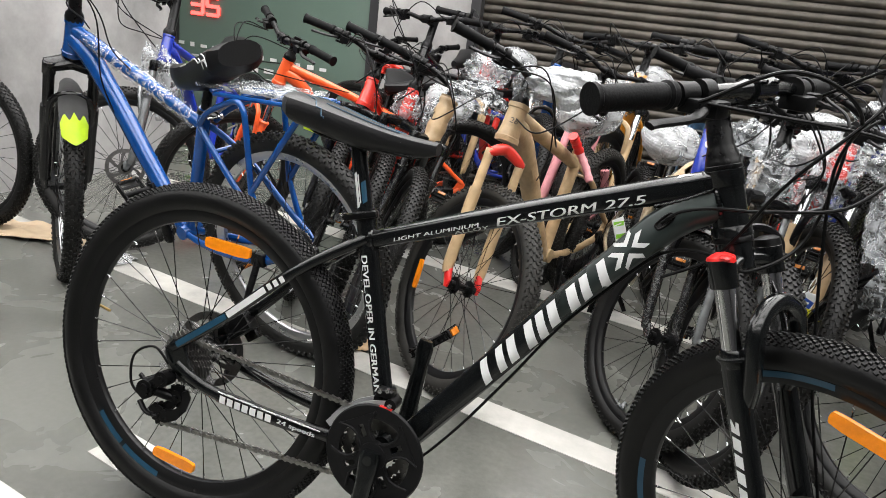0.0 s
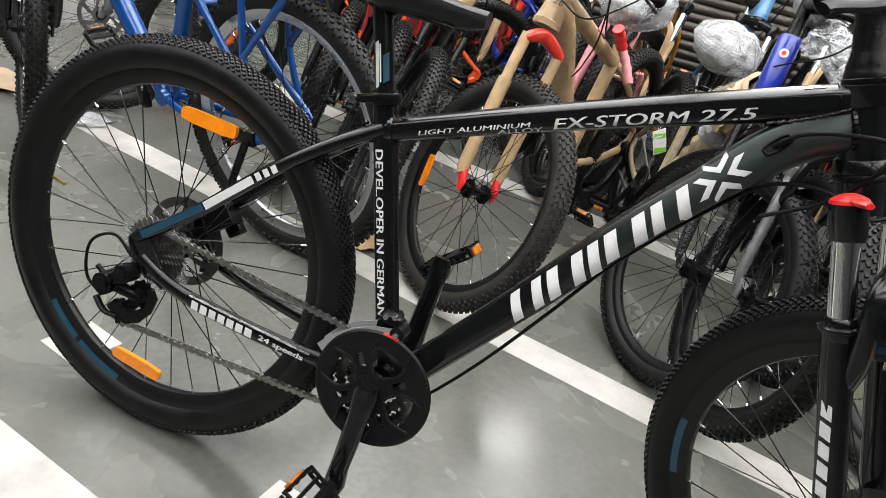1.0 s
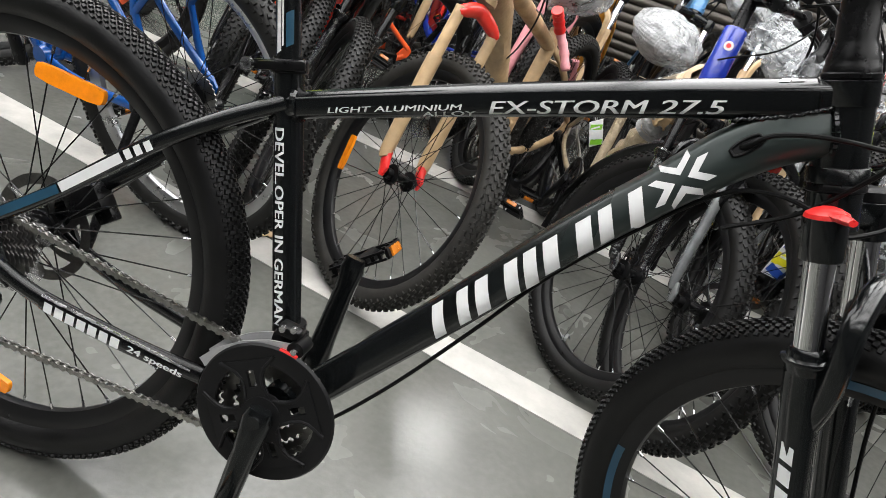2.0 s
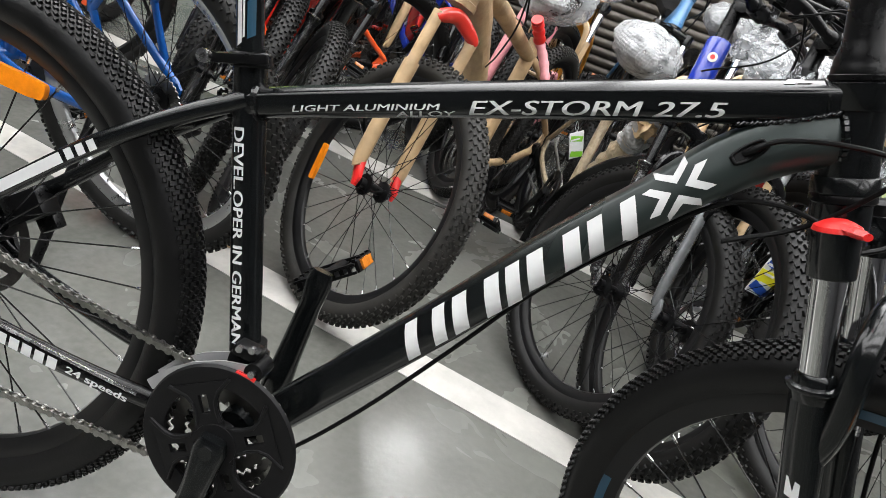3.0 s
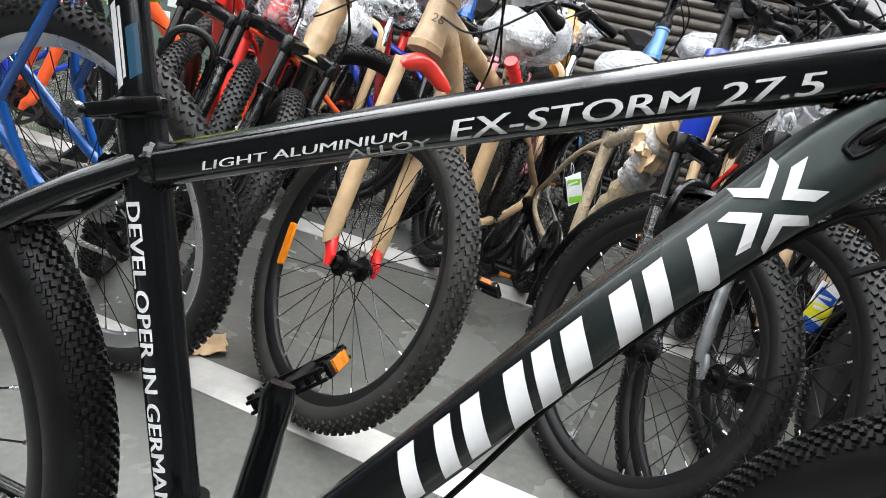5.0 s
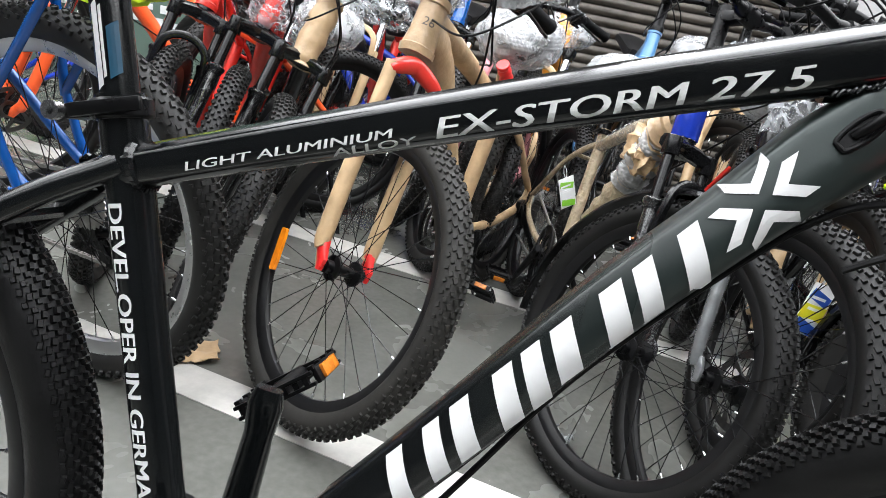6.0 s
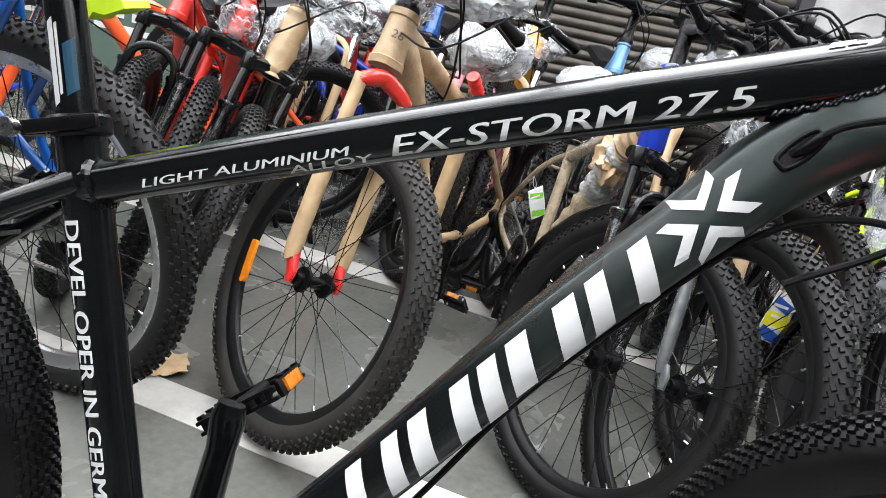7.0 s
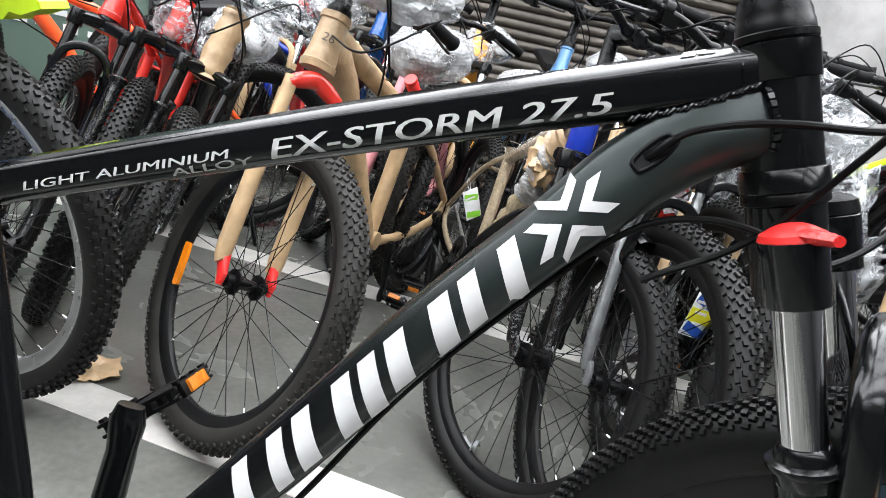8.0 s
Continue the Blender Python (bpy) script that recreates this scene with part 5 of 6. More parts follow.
    port = part("cable_port", bm, BLACK_PLASTIC, bike, "raised oblong rubber cable port")
    bm = fresh()
    inner = [bm.verts.new(skin_side(p) + V(0, -0.0008, 0)) for p in slot(0.0148, 0.0052)]
    bm.faces.new(inner)
    part("port_lining", bm, GREY_PLASTIC, port, "worn grey lining")
    bm = fresh()
    sweep(bm, smooth_path([skin_side(pc - pd * 0.004) + V(0, -0.0005, 0), pc + pd * 0.003 + V(0, -0.003, 0), pc + pd * 0.012 + V(0, -0.005, 0), pc + pd * 0.016 + V(0.002, -0.006, 0)], 4), [0.003] * 5 + [0.0034] * 4 + [0.003] * 4, 10)
    part("cable_boot", bm, BLACK_PLASTIC, port, "black rubber boot round the cable")
    runs = [
        [pc + V(-0.004, 0.002, -0.004), pc + pd * 0.014 + V(0, -0.006, 0), V(0.8365, -0.036, 0.8415), V(0.862, -0.043, 0.8515), V(0.892, -0.05, 0.8585), V(0.95, -0.055, 0.868), V(1.05, -0.06, 0.90), V(1.09, -0.03, 0.99), S @ (clamp + V(0.02, -0.15, -0.012))],
[V(0.46, -0.02, 0.285), V(0.50, -0.02, 0.300), V(0.565, -0.016, 0.388), V(0.634, -0.006, 0.502), V(0.694, 0.0, 0.607), V(0.767, 0.0, 0.705), V(0.819, -0.01, 0.766), V(0.86, -0.025, 0.786), V(0.90, -0.035, 0.786), V(0.95, -0.02, 0.775), V(1.02, 0.02, 0.84), S @ (clamp + V(0.1, 0.1, -0.05)), S @ (clamp + V(0.03, 0.16, -0.012))],
        [S @ (clamp + V(0.02, -0.17, -0.01)), S @ (clamp + V(0.12, -0.14, 0.04)), S @ (clamp + V(0.16, -0.03, -0.01)), S @ (clamp + V(0.11, 0.06, -0.12)), S @ V(1.05, 0.085, 0.62), S @ V(1.11, 0.085, 0.42)],
        [S @ (clamp + V(0.02, 0.17, -0.01)), S @ (clamp + V(0.14, 0.12, 0.05)), S @ (clamp + V(0.17, 0.0, 0.0)), S @ (clamp + V(0.10, -0.05, -0.11)), V(0.90, -0.036, 0.79), V(0.83, -0.03, 0.735)],
        [V(-0.01, -0.075, 0.345), V(-0.045, -0.08, 0.372), V(-0.085, -0.085, 0.345), V(-0.08, -0.09, 0.29), V(-0.045, -0.09, 0.265)],
    ]
    for r in runs:
        bm = fresh()
        sweep(bm, smooth_path(r, 8), 0.0026, 8)
        part("cable", bm, BLACK_PLASTIC, bike, "black cable housing")
    return bike


# ---- the other bicycles ----
def hang_tag(bike, at, turn, colours, size=1.0):
    """A printed card on a loop, hanging at a world place: bands of colour on a white card."""
    m = bike.matrix_basis.inverted() @ pose(*at, 0, 0, 0) @ pose(0, 0, 0, *turn) @ Matrix.Scale(size, 4)
    bm = fresh()
    box(bm, (0, 0, -0.055), (0.062, 0.0018, 0.11), bevel=0.0006)
    card = part("hang_tag", bm, TAG_WHITE, bike, "printed card hang tag", m)
    for k, mt in enumerate(colours):
        bm = fresh()
        z = -0.012 - 0.098 * (k + 0.5) / len(colours)
        box(bm, (0.0, -0.0015, z), (0.062 if k % 2 else 0.054, 0.0012, 0.094 / len(colours) * (1.0 if k % 2 else 0.7)), Matrix.Rotation(radians(14), 3, "Y") if k % 2 == 0 else None)
        part("printed_band", bm, mt, card)
    bm = fresh()
    for k in range(3):
        box(bm, (-0.006 + 0.004 * k, -0.0026, -0.03 - 0.024 * k), (0.04 - 0.006 * k, 0.0008, 0.006))
    part("print_bars", bm, TAG_WHITE, card, "unreadable white print")
    bm = fresh()
    sweep(bm, smooth_path([(0, 0, -0.006), (0.006, 0, 0.02), (0, 0, 0.045), (-0.006, 0, 0.02), (0, 0, -0.006)], 4), 0.0012, 5)
    part("tag_loop", bm, TAG_WHITE, card)


def shop_bicycle(front, heading, lean, steer, label, frame_mat=None, lower=None, crown=None, stanchion=None, fat=1.0, leg_fat=1.0, tip=None, rim=None, saddle="black",
                 seed=0, reflect=(), bar=(1.0, 0.33, 0.03), head_cover=0.0, rack=False, guard=False, seat_lift=0.0, crank=-60.0, size=0.957, spin=0, bridge=True, rotor=None, head_paper=False, fender=False, rear=None, wraps=(), big_seat=False, post=None, tags=(), foam=(), tube_film=False, head_up=0.0, sleeves=(), head_mat=None, dusty=False):
    rnd = random.Random(seed)
    frame_mat = frame_mat or GLOSS_BLACK
    bike = empty("bicycle", base_matrix(front, heading, lean, steer, size, rear), label, "bicycle", "bicycles packed on the shop floor")
    S = steering(steer)
    part("frame", frame_bm(fat), frame_mat, bike)
    I = Matrix.Identity(4)
    rim = rim or RIM_BLACK
    wheel("rear_wheel", bike, V(0, 0, 0.35), I, 0.35, 0.0275, rim, False, (), DUSTY_RUBBER if dusty else None, "dusty" if dusty else "bg", rotor=False, stagger=rnd.uniform(0, 60))
    wheel("front_wheel", bike, HUB_F, S, 0.35, 0.0275, rim, False, reflect, DUSTY_RUBBER if dusty else None, "dusty" if dusty else "bg", rotor=(rnd.random() > 0.5) if rotor is None else rotor, stagger=spin)
    fork(bike, S, lower or GLOSS_BLACK, crown or BLACK_PAINT, stanchion or CHROME, False, leg_fat, tip, seal=leg_fat <= 1.05 and lower is not PAPER, bridge=bridge)
    clamp, right = handlebar(bike, S, bar[0], bar[1], bar[2], 0.06)
    ends = [V(0.70, 0.03, 0.66), V(0.85, -0.03, 0.9), V(0.6, 0.02, 0.80)]
    cables(bike, S, clamp, ends, count=3, seed=seed)
    sad = seat_group(bike, post or (BLACK_METAL if seed % 2 else STEEL), GREY_PLASTIC, lift=seat_lift)
    if big_seat:
        sad.matrix_basis = Matrix.Translation((0.275, 0, 0.845)) @ Matrix.Diagonal((0.95, 1.3, 1.6, 1)) @ Matrix.Translation((-0.275, 0, -0.845))
        src = fresh()
        src.from_mesh(sad.data)
        tree = BVHTree.FromBMesh(src)
        for line in (((0.15, 0.86), (0.18, 0.885), (0.22, 0.895)), ((0.155, 0.85), (0.19, 0.872), (0.235, 0.885)), ((0.20, 0.84), (0.215, 0.865), (0.25, 0.88), (0.30, 0.885)),
                     ((0.34, 0.87), (0.36, 0.88), (0.375, 0.865)), ((0.165, 0.845), (0.19, 0.855), (0.205, 0.845))):
            bm = fresh()
            pts = []
            for p in smooth_path([V(x, 0.12, z) for x, z in line], 6):
                hit = tree.find_nearest(p)
                pts.append(hit[0] + (hit[1] if hit[1].dot(V(0, hit[0].y, hit[0].z - 0.835)) > 0 else -hit[1]) * 0.0008)
            sweep(bm, pts, 0.0013, 6)
            part("stripe", bm, WHITE_DECAL, sad, "white printed line")
        src.free()
    bm = fresh()
    sweep(bm, [on_axis(0.925), on_axis(0.936), on_axis(0.945), on_axis(0.955), on_axis(bar[0] - 0.02)], [0.028, 0.029, 0.027, 0.0195, 0.0185], 14)
    part("headset", bm, BLACK_METAL, bike)
    if head_up:
        bm = fresh()
        low = 0.812 if head_mat else 0.928
        sweep(bm, [on_axis(low), on_axis(low + 0.003), on_axis(0.927 + head_up), on_axis(0.93 + head_up)], [0.03, 0.032, 0.032, 0.03], 20)
        part("head_sleeve", bm, head_mat or frame_mat, bike, "tall painted head tube")
    if tube_film:
        for p0, p1, r in ((TT0.lerp(TT1, 0.06), TT0.lerp(TT1, 0.9), 0.0255),):
            bm = fresh()
            sweep(bm, [p0.lerp(p1, i / 40) for i in range(41)], [r * fat * (1 + 0.06 * math.sin(i * 1.7)) for i in range(41)], 18, caps=False)
            crumple(bm, 0.005, 26, seed)
            part("film_sleeve", bm, THIN_FILM, bike, "wrinkled clear film round the frame tube")
    for f0, f1, r, mt, text in sleeves:
        line = smooth_path([V(*p) for p, q in DT], 8)
        run = line[int(f0 * (len(line) - 1)):int(f1 * (len(line) - 1)) + 1]
        bm = fresh()
        sweep(bm, run, [r * (1 + 0.14 * math.sin(1.9 * i + seed)) for i in range(len(run))], 18, caps=False)
        crumple(bm, 0.012, 20, seed + r)
        part("tube_wrap", bm, mt, bike, text)
    for name, pts, r, mt in foam:
        inv = bike.matrix_basis.inverted()
        path = smooth_path([inv @ V(*p) for p in pts], 5)
        bm = fresh()
        sweep(bm, path, [r * (1 + 0.12 * math.sin(2.3 * i)) for i in range(len(path))], 12)
        part(name, bm, mt, bike)
    for tag in tags:
        hang_tag(bike, *tag)
    spin_parts(bike, False, BLACK_PLASTIC, crank)
    kickstand(bike)
    if saddle in ("bubble", "film"):
        part("saddle_cover", cover_bm(0.2, 0.12, 0.085, seed, 4, 0.1), BUBBLE if saddle == "bubble" else FILM, bike, "crumpled white bubble wrap round the saddle",
             pose(0.284, 0, 0.872 + seat_lift, 0, 4, 0))
    if head_cover:
        part("head_cover", cover_bm(0.055, 0.06, head_cover, seed + 3, 4, 0.3), FILM, bike, "loose clear plastic film", Matrix.Translation(on_axis(0.86)) @ pose(0, 0, 0, 0, -21, 0))
    for k, (place, sz, mt) in enumerate(wraps):
        part("wrapping", cover_bm(*sz, seed + 11 + k, 4, 0.28), mt, bike, "crumpled plastic wrapping", Matrix.Translation(place) @ pose(0, 0, 0, 0, rnd.uniform(-40, 40), rnd.uniform(-20, 20)))
    if head_paper:
        bm = fresh()
        pts = [on_axis(0.97), on_axis(0.94), on_axis(0.87), on_axis(0.80), on_axis(0.775)]
        sweep(bm, smooth_path(pts, 4), [0.037 - 0.003 * math.sin(i * 1.9) for i in range(17)], 16)
        crumple(bm, 0.004, 18, seed)
        part("paper_wrap", bm, PAPER, bike, "brown paper round the head tube")
    if fender:
        bm = fresh()
        lathe(bm, [(0.356, -0.030), (0.366, -0.022), (0.371, 0), (0.366, 0.022), (0.356, 0.030), (0.3585, 0.030), (0.3685, 0.022), (0.3735, 0), (0.3685, -0.022), (0.3585, -0.030)], 40, arc=(radians(75), radians(200)))
        part("mudguard", bm, GLOSS_BLACK, bike, "full black mudguard over the front wheel", S @ Matrix.Translation(HUB_F))
    if rack:
        bm = fresh()
        for s in (-1, 1):
            sweep(bm, smooth_path([(0.305, s * 0.03, 0.68), (0.255, s * 0.045, 0.72), (0.177, s * 0.062, 0.755), (0.105, s * 0.072, 0.778), (0.078, s * 0.075, 0.762), (0.07, s * 0.076, 0.72), (0.068, s * 0.076, 0.527)], 4), 0.0088, 10)
            sweep(bm, [(-0.118, s * 0.062, 0.775), (-0.06, s * 0.068, 0.70), (0.066, s * 0.076, 0.535), (0.045, s * 0.075, 0.46), (0.012, s * 0.073, 0.375)], 0.0088, 10)
            sweep(bm, smooth_path([(0.2, s * 0.058, 0.785), (0.05, s * 0.06, 0.787), (-0.12, s * 0.06, 0.79), (-0.16, s * 0.03, 0.79)], 4), 0.0065, 8)
        for x in (0.22, 0.1, 0.0, -0.12):
            sweep(bm, [(x, -0.05, 0.79), (x, 0.05, 0.79)], 0.006, 8, hint=(1, 0, 0))
        part("luggage_rack", bm, frame_mat, bike, "blue steel luggage rack")
        bm = fresh()
        box(bm, (0.08, 0, 0.805), (0.38, 0.12, 0.012), bevel=0.004)
        b2 = fresh()
        prism(b2, [(-0.05, -0.028), (-0.05, 0.04), (-0.12, 0.042), (-0.19, 0.03), (-0.232, 0.012), (-0.236, 0.002), (-0.19, -0.014), (-0.165, -0.012), (-0.15, -0.026), (-0.1, -0.034)],
              lambda u, v, h: V(u * 0.87, -0.025 - h, 0.738 + v), 0.055)
        part("rear_flap", b2, LIME, bike, "lime reflective mudguard tip")
        part("rack_cover", bm, FILM, bike, "clear plastic film laid on the rack")
    if guard:
        def over_wheel(deg, y, w, lift):
            t = radians(deg)
            d = V(math.cos(t), 0, math.sin(t))
            return HUB_F + d * (0.385 + lift - 0.016 * y * y) + V(0, y * w, 0)

        def shell(low, high, width, lift, thick):
            """A curved leaf over the wheel between the angles low(y) and high(y)."""
            b = fresh()
            n, m = 10, 16
            grid = []
            for i in range(n + 1):
                row = []
                for k in range(m + 1):
                    y = -1 + 2 * k / m
                    deg = low(y) + (high(y) - low(y)) * i / n
                    row.append(b.verts.new(over_wheel(deg, y, width(deg), lift)))
                grid.append(row)
            for i in range(n):
                for k in range(m):
                    b.faces.new((grid[i][k], grid[i][k + 1], grid[i + 1][k + 1], grid[i + 1][k]))
            bmesh.ops.solidify(b, geom=list(b.faces), thickness=thick)
            return b

        width = lambda deg: 0.030 + 0.013 * math.sin(math.pi * min(1.0, max(0.0, (deg - 71) / 53)))
        g = part("mudguard", shell(lambda y: 76 + 5 * abs(y) ** 1.5, lambda y: 134 - 6 * y * y, width, 0.0, 0.004), GUARD_GREY, bike, "dark grey front mudguard", S)
        zig = lambda y: 88 + 5.5 * abs(((y + 1) * 1.5 + 0.5) % 1.0 - 0.5) * 2
        part("reflective_tip", shell(lambda y: 75 + 5 * abs(y) ** 1.5, zig, width, 0.003, 0.003), LIME, g, "lime reflective tip with a jagged edge")
    return bike


# ---- the shop ----
BACK_Y, SHUT_X0, SHUT_X1 = 3.7, -0.71, 1.89


def plain(name, bm, mat, label, kind="structure", category="", smooth=False):
    ob = part(name, bm, mat, None, "", smooth=smooth)
    return tagged(ob, label, category or name.split("_")[0], "", kind)


def shop():
    bm = fresh()
    box(bm, (0, 0, -0.05), (11, 11, 0.1))
    plain("floor", bm, FLOOR, "worn grey-green epoxy floor with a soft sheen")
    bm = fresh()
    box(bm, (0, 0, CEIL + 0.05), (11, 11, 0.1))
    plain("ceiling", bm, CEIL_MAT, "plain off-white ceiling")
    # unseen walls added to close the room, kept dark to dim reflections in black paint
    for name, c, s in (("wall_west", (-5.05, 0, CEIL / 2), (0.1, 11, CEIL)), ("wall_east", (5.05, 0, CEIL / 2), (0.1, 11, CEIL)), ("wall_south", (0, -4.55, CEIL / 2), (10, 0.1, CEIL))):
        bm = fresh()
        box(bm, c, s)
        plain(name, bm, DARK_WALL, "plain dark painted wall")
    # back wall, with the shutter's and the glass front's openings
    bm = fresh()
    x_gl0, x_gl1 = -3.27, -1.42
    for x0, x1 in ((-5.0, x_gl0), (x_gl1, SHUT_X0), (SHUT_X1, 5.0)):
        box(bm, ((x0 + x1) / 2, BACK_Y + 0.1, CEIL / 2), (x1 - x0, 0.2, CEIL))
    box(bm, ((SHUT_X0 + SHUT_X1) / 2, BACK_Y + 0.1, 2.75), (SHUT_X1 - SHUT_X0, 0.2, 0.4))
    box(bm, ((x_gl0 + x_gl1) / 2, BACK_Y + 0.1, 2.75), (x_gl1 - x_gl0, 0.2, 0.4))
    plain("wall_north", bm, WHITE_WALL, "white painted back wall with a shutter and a glass front")
    bm = fresh()
    box(bm, (-2.75, 1.95, CEIL / 2), (1.0, 1.2, CEIL))
    plain("wall_return", bm, WHITE_WALL, "white painted wall beside the glass front")
    # roller shutter
    bm = fresh()
    for x in (SHUT_X0 + 0.035, SHUT_X1 - 0.035):
        box(bm, (x, BACK_Y - 0.005, 1.275), (0.07, 0.09, 2.55))
    sh = plain("shutter", bm, DARK_FRAME, "closed grey steel roller shutter", category="shutter")
    prof = []
    for i in range(9):
        t = i / 8
        prof.append((0.053 * t, 0.010 * math.sin(math.pi * min(1, t / 0.8)) ** 0.8 if t < 0.8 else -0.002))
    b2 = fresh()
    x0, x1 = SHUT_X0 + 0.06, SHUT_X1 - 0.06
    L = [b2.verts.new((x0, -d, z)) for z, d in prof]
    Rr = [b2.verts.new((x1, -d, z)) for z, d in prof]
    for i in range(8):
        b2.faces.new((L[i], Rr[i], Rr[i + 1], L[i + 1]))
    bmesh.ops.solidify(b2, geom=list(b2.faces), thickness=-0.003)
    first = part("slat", b2, SHUTTER, sh, "", Matrix.Translation((0, BACK_Y + 0.03, 0.0)))
    for k in range(1, 48):
        part("slat", first.data, None, sh, "", Matrix.Translation((0, BACK_Y + 0.03, 0.053 * k)))
    # glass front
    glass = bpy.data.materials.new("dark_green_glass")
    glass.use_nodes = True
    b = glass.node_tree.nodes["Principled BSDF"]
    b.inputs["Base Color"].default_value = (0.105, 0.15, 0.125, 1)
    b.inputs["Roughness"].default_value = 0.05
    b.inputs["Specular IOR Level"].default_value = 0.9
    bm = fresh()
    box(bm, ((x_gl0 + x_gl1) / 2, BACK_Y + 0.06, 1.275), (x_gl1 - x_gl0, 0.012, 2.55))
    gl = plain("window_1", bm, glass, "dark green tinted shop front glass", category="window")
    bm = fresh()
    for x in (x_gl0 + 0.03, x_gl1 - 0.03):
        box(bm, (x, BACK_Y + 0.04, 1.275), (0.07, 0.08, 2.55))
    part("window_frame", bm, DARK_FRAME, gl)
    # red glowing sign behind the glass, as plain bars
    bm = fresh()
    for k in range(2):
        x0 = -3.08 + 0.15 * k
        for z in (0.90, 0.965, 1.03):
            box(bm, (x0 + 0.055, BACK_Y + 0.045, z), (0.11, 0.012, 0.026))
        box(bm, (x0 + (0.0 if k else 0.11), BACK_Y + 0.045, 0.9975), (0.024, 0.012, 0.065))
        box(bm, (x0 + 0.11, BACK_Y + 0.045, 0.9325), (0.024, 0.012, 0.065))
    sign = part("neon_sign", bm, emitter("red_neon", (1.0, 0.06, 0.05), 6.0), None, smooth=False)
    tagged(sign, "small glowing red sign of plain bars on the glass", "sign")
    bm = fresh()
    for row, (z, n, high) in enumerate(((0.66, 13, 0.034), (0.56, 10, 0.05), (0.47, 9, 0.05))):
        for k in range(n):
            box(bm, (-3.18 + (0.11 + 0.03 * row) * k, BACK_Y + 0.048, z - 0.004 * k), (0.055 + 0.03 * row - 0.02 * (k % 3 == 1), 0.006, high * (0.7 + 0.3 * (k % 2))))
    part("window_lettering", bm, WHITE_DECAL, gl, "unreadable white lettering on the glass", smooth=False)
    # flat panels added for a green and white sign seen in the glass
    bm = fresh()
    box(bm, (-2.98, BACK_Y + 0.048, 0.47), (0.30, 0.006, 0.2))
    note = part("notice", bm, TAG_GREEN, gl, "green notice on the glass", smooth=False)
    bm = fresh()
    box(bm, (-2.93, BACK_Y + 0.043, 0.5), (0.10, 0.005, 0.12))
    part("print_bars", bm, TAG_WHITE, note, smooth=False)
    # floor lines
    def line(p0, p1, width, name="floor_line"):
        a, b3 = V(*p0, 0), V(*p1, 0)
        d = (b3 - a).normalized()
        q = V(-d.y, d.x, 0) * width / 2
        bm = fresh()
        prism(bm, [(0, -1), (1, -1), (1, 1), (0, 1)], lambda u, v, h: a.lerp(b3, u) + q * v + V(0, 0, h), 0.002)
        plain(name, bm, LINE_PAINT, "worn white painted floor line", category="floor marking")
    line((-4.5, 1.5475), (4.5, 0.0625), 0.107)
    line((-4.5, 2.52), (4.5, 1.135), 0.115)
    line((-4.5, 0.465), (4.5, -0.92), 0.115)
    line((-0.30, 0.105), (-0.195, 0.085), 0.11, "floor_patch")
    line((0.285, -0.045), (0.39, -0.06), 0.11, "floor_patch")
    # ceiling lights
    tube = emitter("light_tube", (1.0, 0.98, 0.95), 6.0)
    k = 0
    for x, share in ((-3.1, 0.4), (-1.1, 0.5), (0.9, 1.0), (2.9, 0.45)):
        for y, power, deep in ((-2.6, 0.75, 0.3), (-1.3, 0.95, 0.76), (-0.35, 0.6, 0.76), (0.45, 1.1, 0.76), (1.25, 1.6, 0.76), (2.05, 1.5, 0.76), (2.85, 0.9, 0.76)):
            fx = empty("ceiling_light", Matrix.Translation((x, y, CEIL)), "white ceiling light with a glowing panel", "ceiling light", "ceiling lights")
            bm = fresh()
            box(bm, (0, 0, -0.02), (1.94, deep + 0.03, 0.04), bevel=0.006)
            part("light_housing", bm, WHITE_WALL, fx)
            bm = fresh()
            box(bm, (0, 0, -0.046), (1.9, deep, 0.01))
            part("diffuser", bm, tube, fx)
            la = bpy.data.lights.new("ceiling_lamp", "AREA")
            la.shape, la.size, la.size_y, la.energy = "RECTANGLE", 1.9, deep, LAMP_POWER * power * (0.7 if x < 0 and y < 0 else share)
            la.color = (0.975, 0.985, 1.0)
            ob = new("ceiling_lamp", la)
            ob.matrix_basis = Matrix.Translation((x, y, CEIL - 0.06))
            ob.parent = None
    # a small flood light over the shutter
    fx = empty("wall_light", Matrix.Translation((0.40, BACK_Y, 2.76)), "small flood light on the wall over the shutter", "wall light")
    bm = fresh()
    box(bm, (0, -0.05, 0), (0.34, 0.09, 0.24), bevel=0.012)
    box(bm, (0, -0.005, 0), (0.06, 0.03, 0.1), bevel=0.004)
    part("light_housing", bm, DARK_FRAME, fx)
    bm = fresh()
    box(bm, (0, -0.098, 0), (0.3, 0.006, 0.2))
    part("diffuser", bm, emitter("flood_light", (1.0, 0.98, 0.95), 30.0), fx)
    la = bpy.data.lights.new("wall_lamp", "AREA")
    la.shape, la.size, la.size_y, la.energy = "RECTANGLE", 0.3, 0.2, 9.0
    ob = new("wall_lamp", la)
    ob.matrix_basis = look(V(0.40, BACK_Y - 0.11, 2.76), V(0.5, 0.4, 0.6))


shop()
main_bicycle()

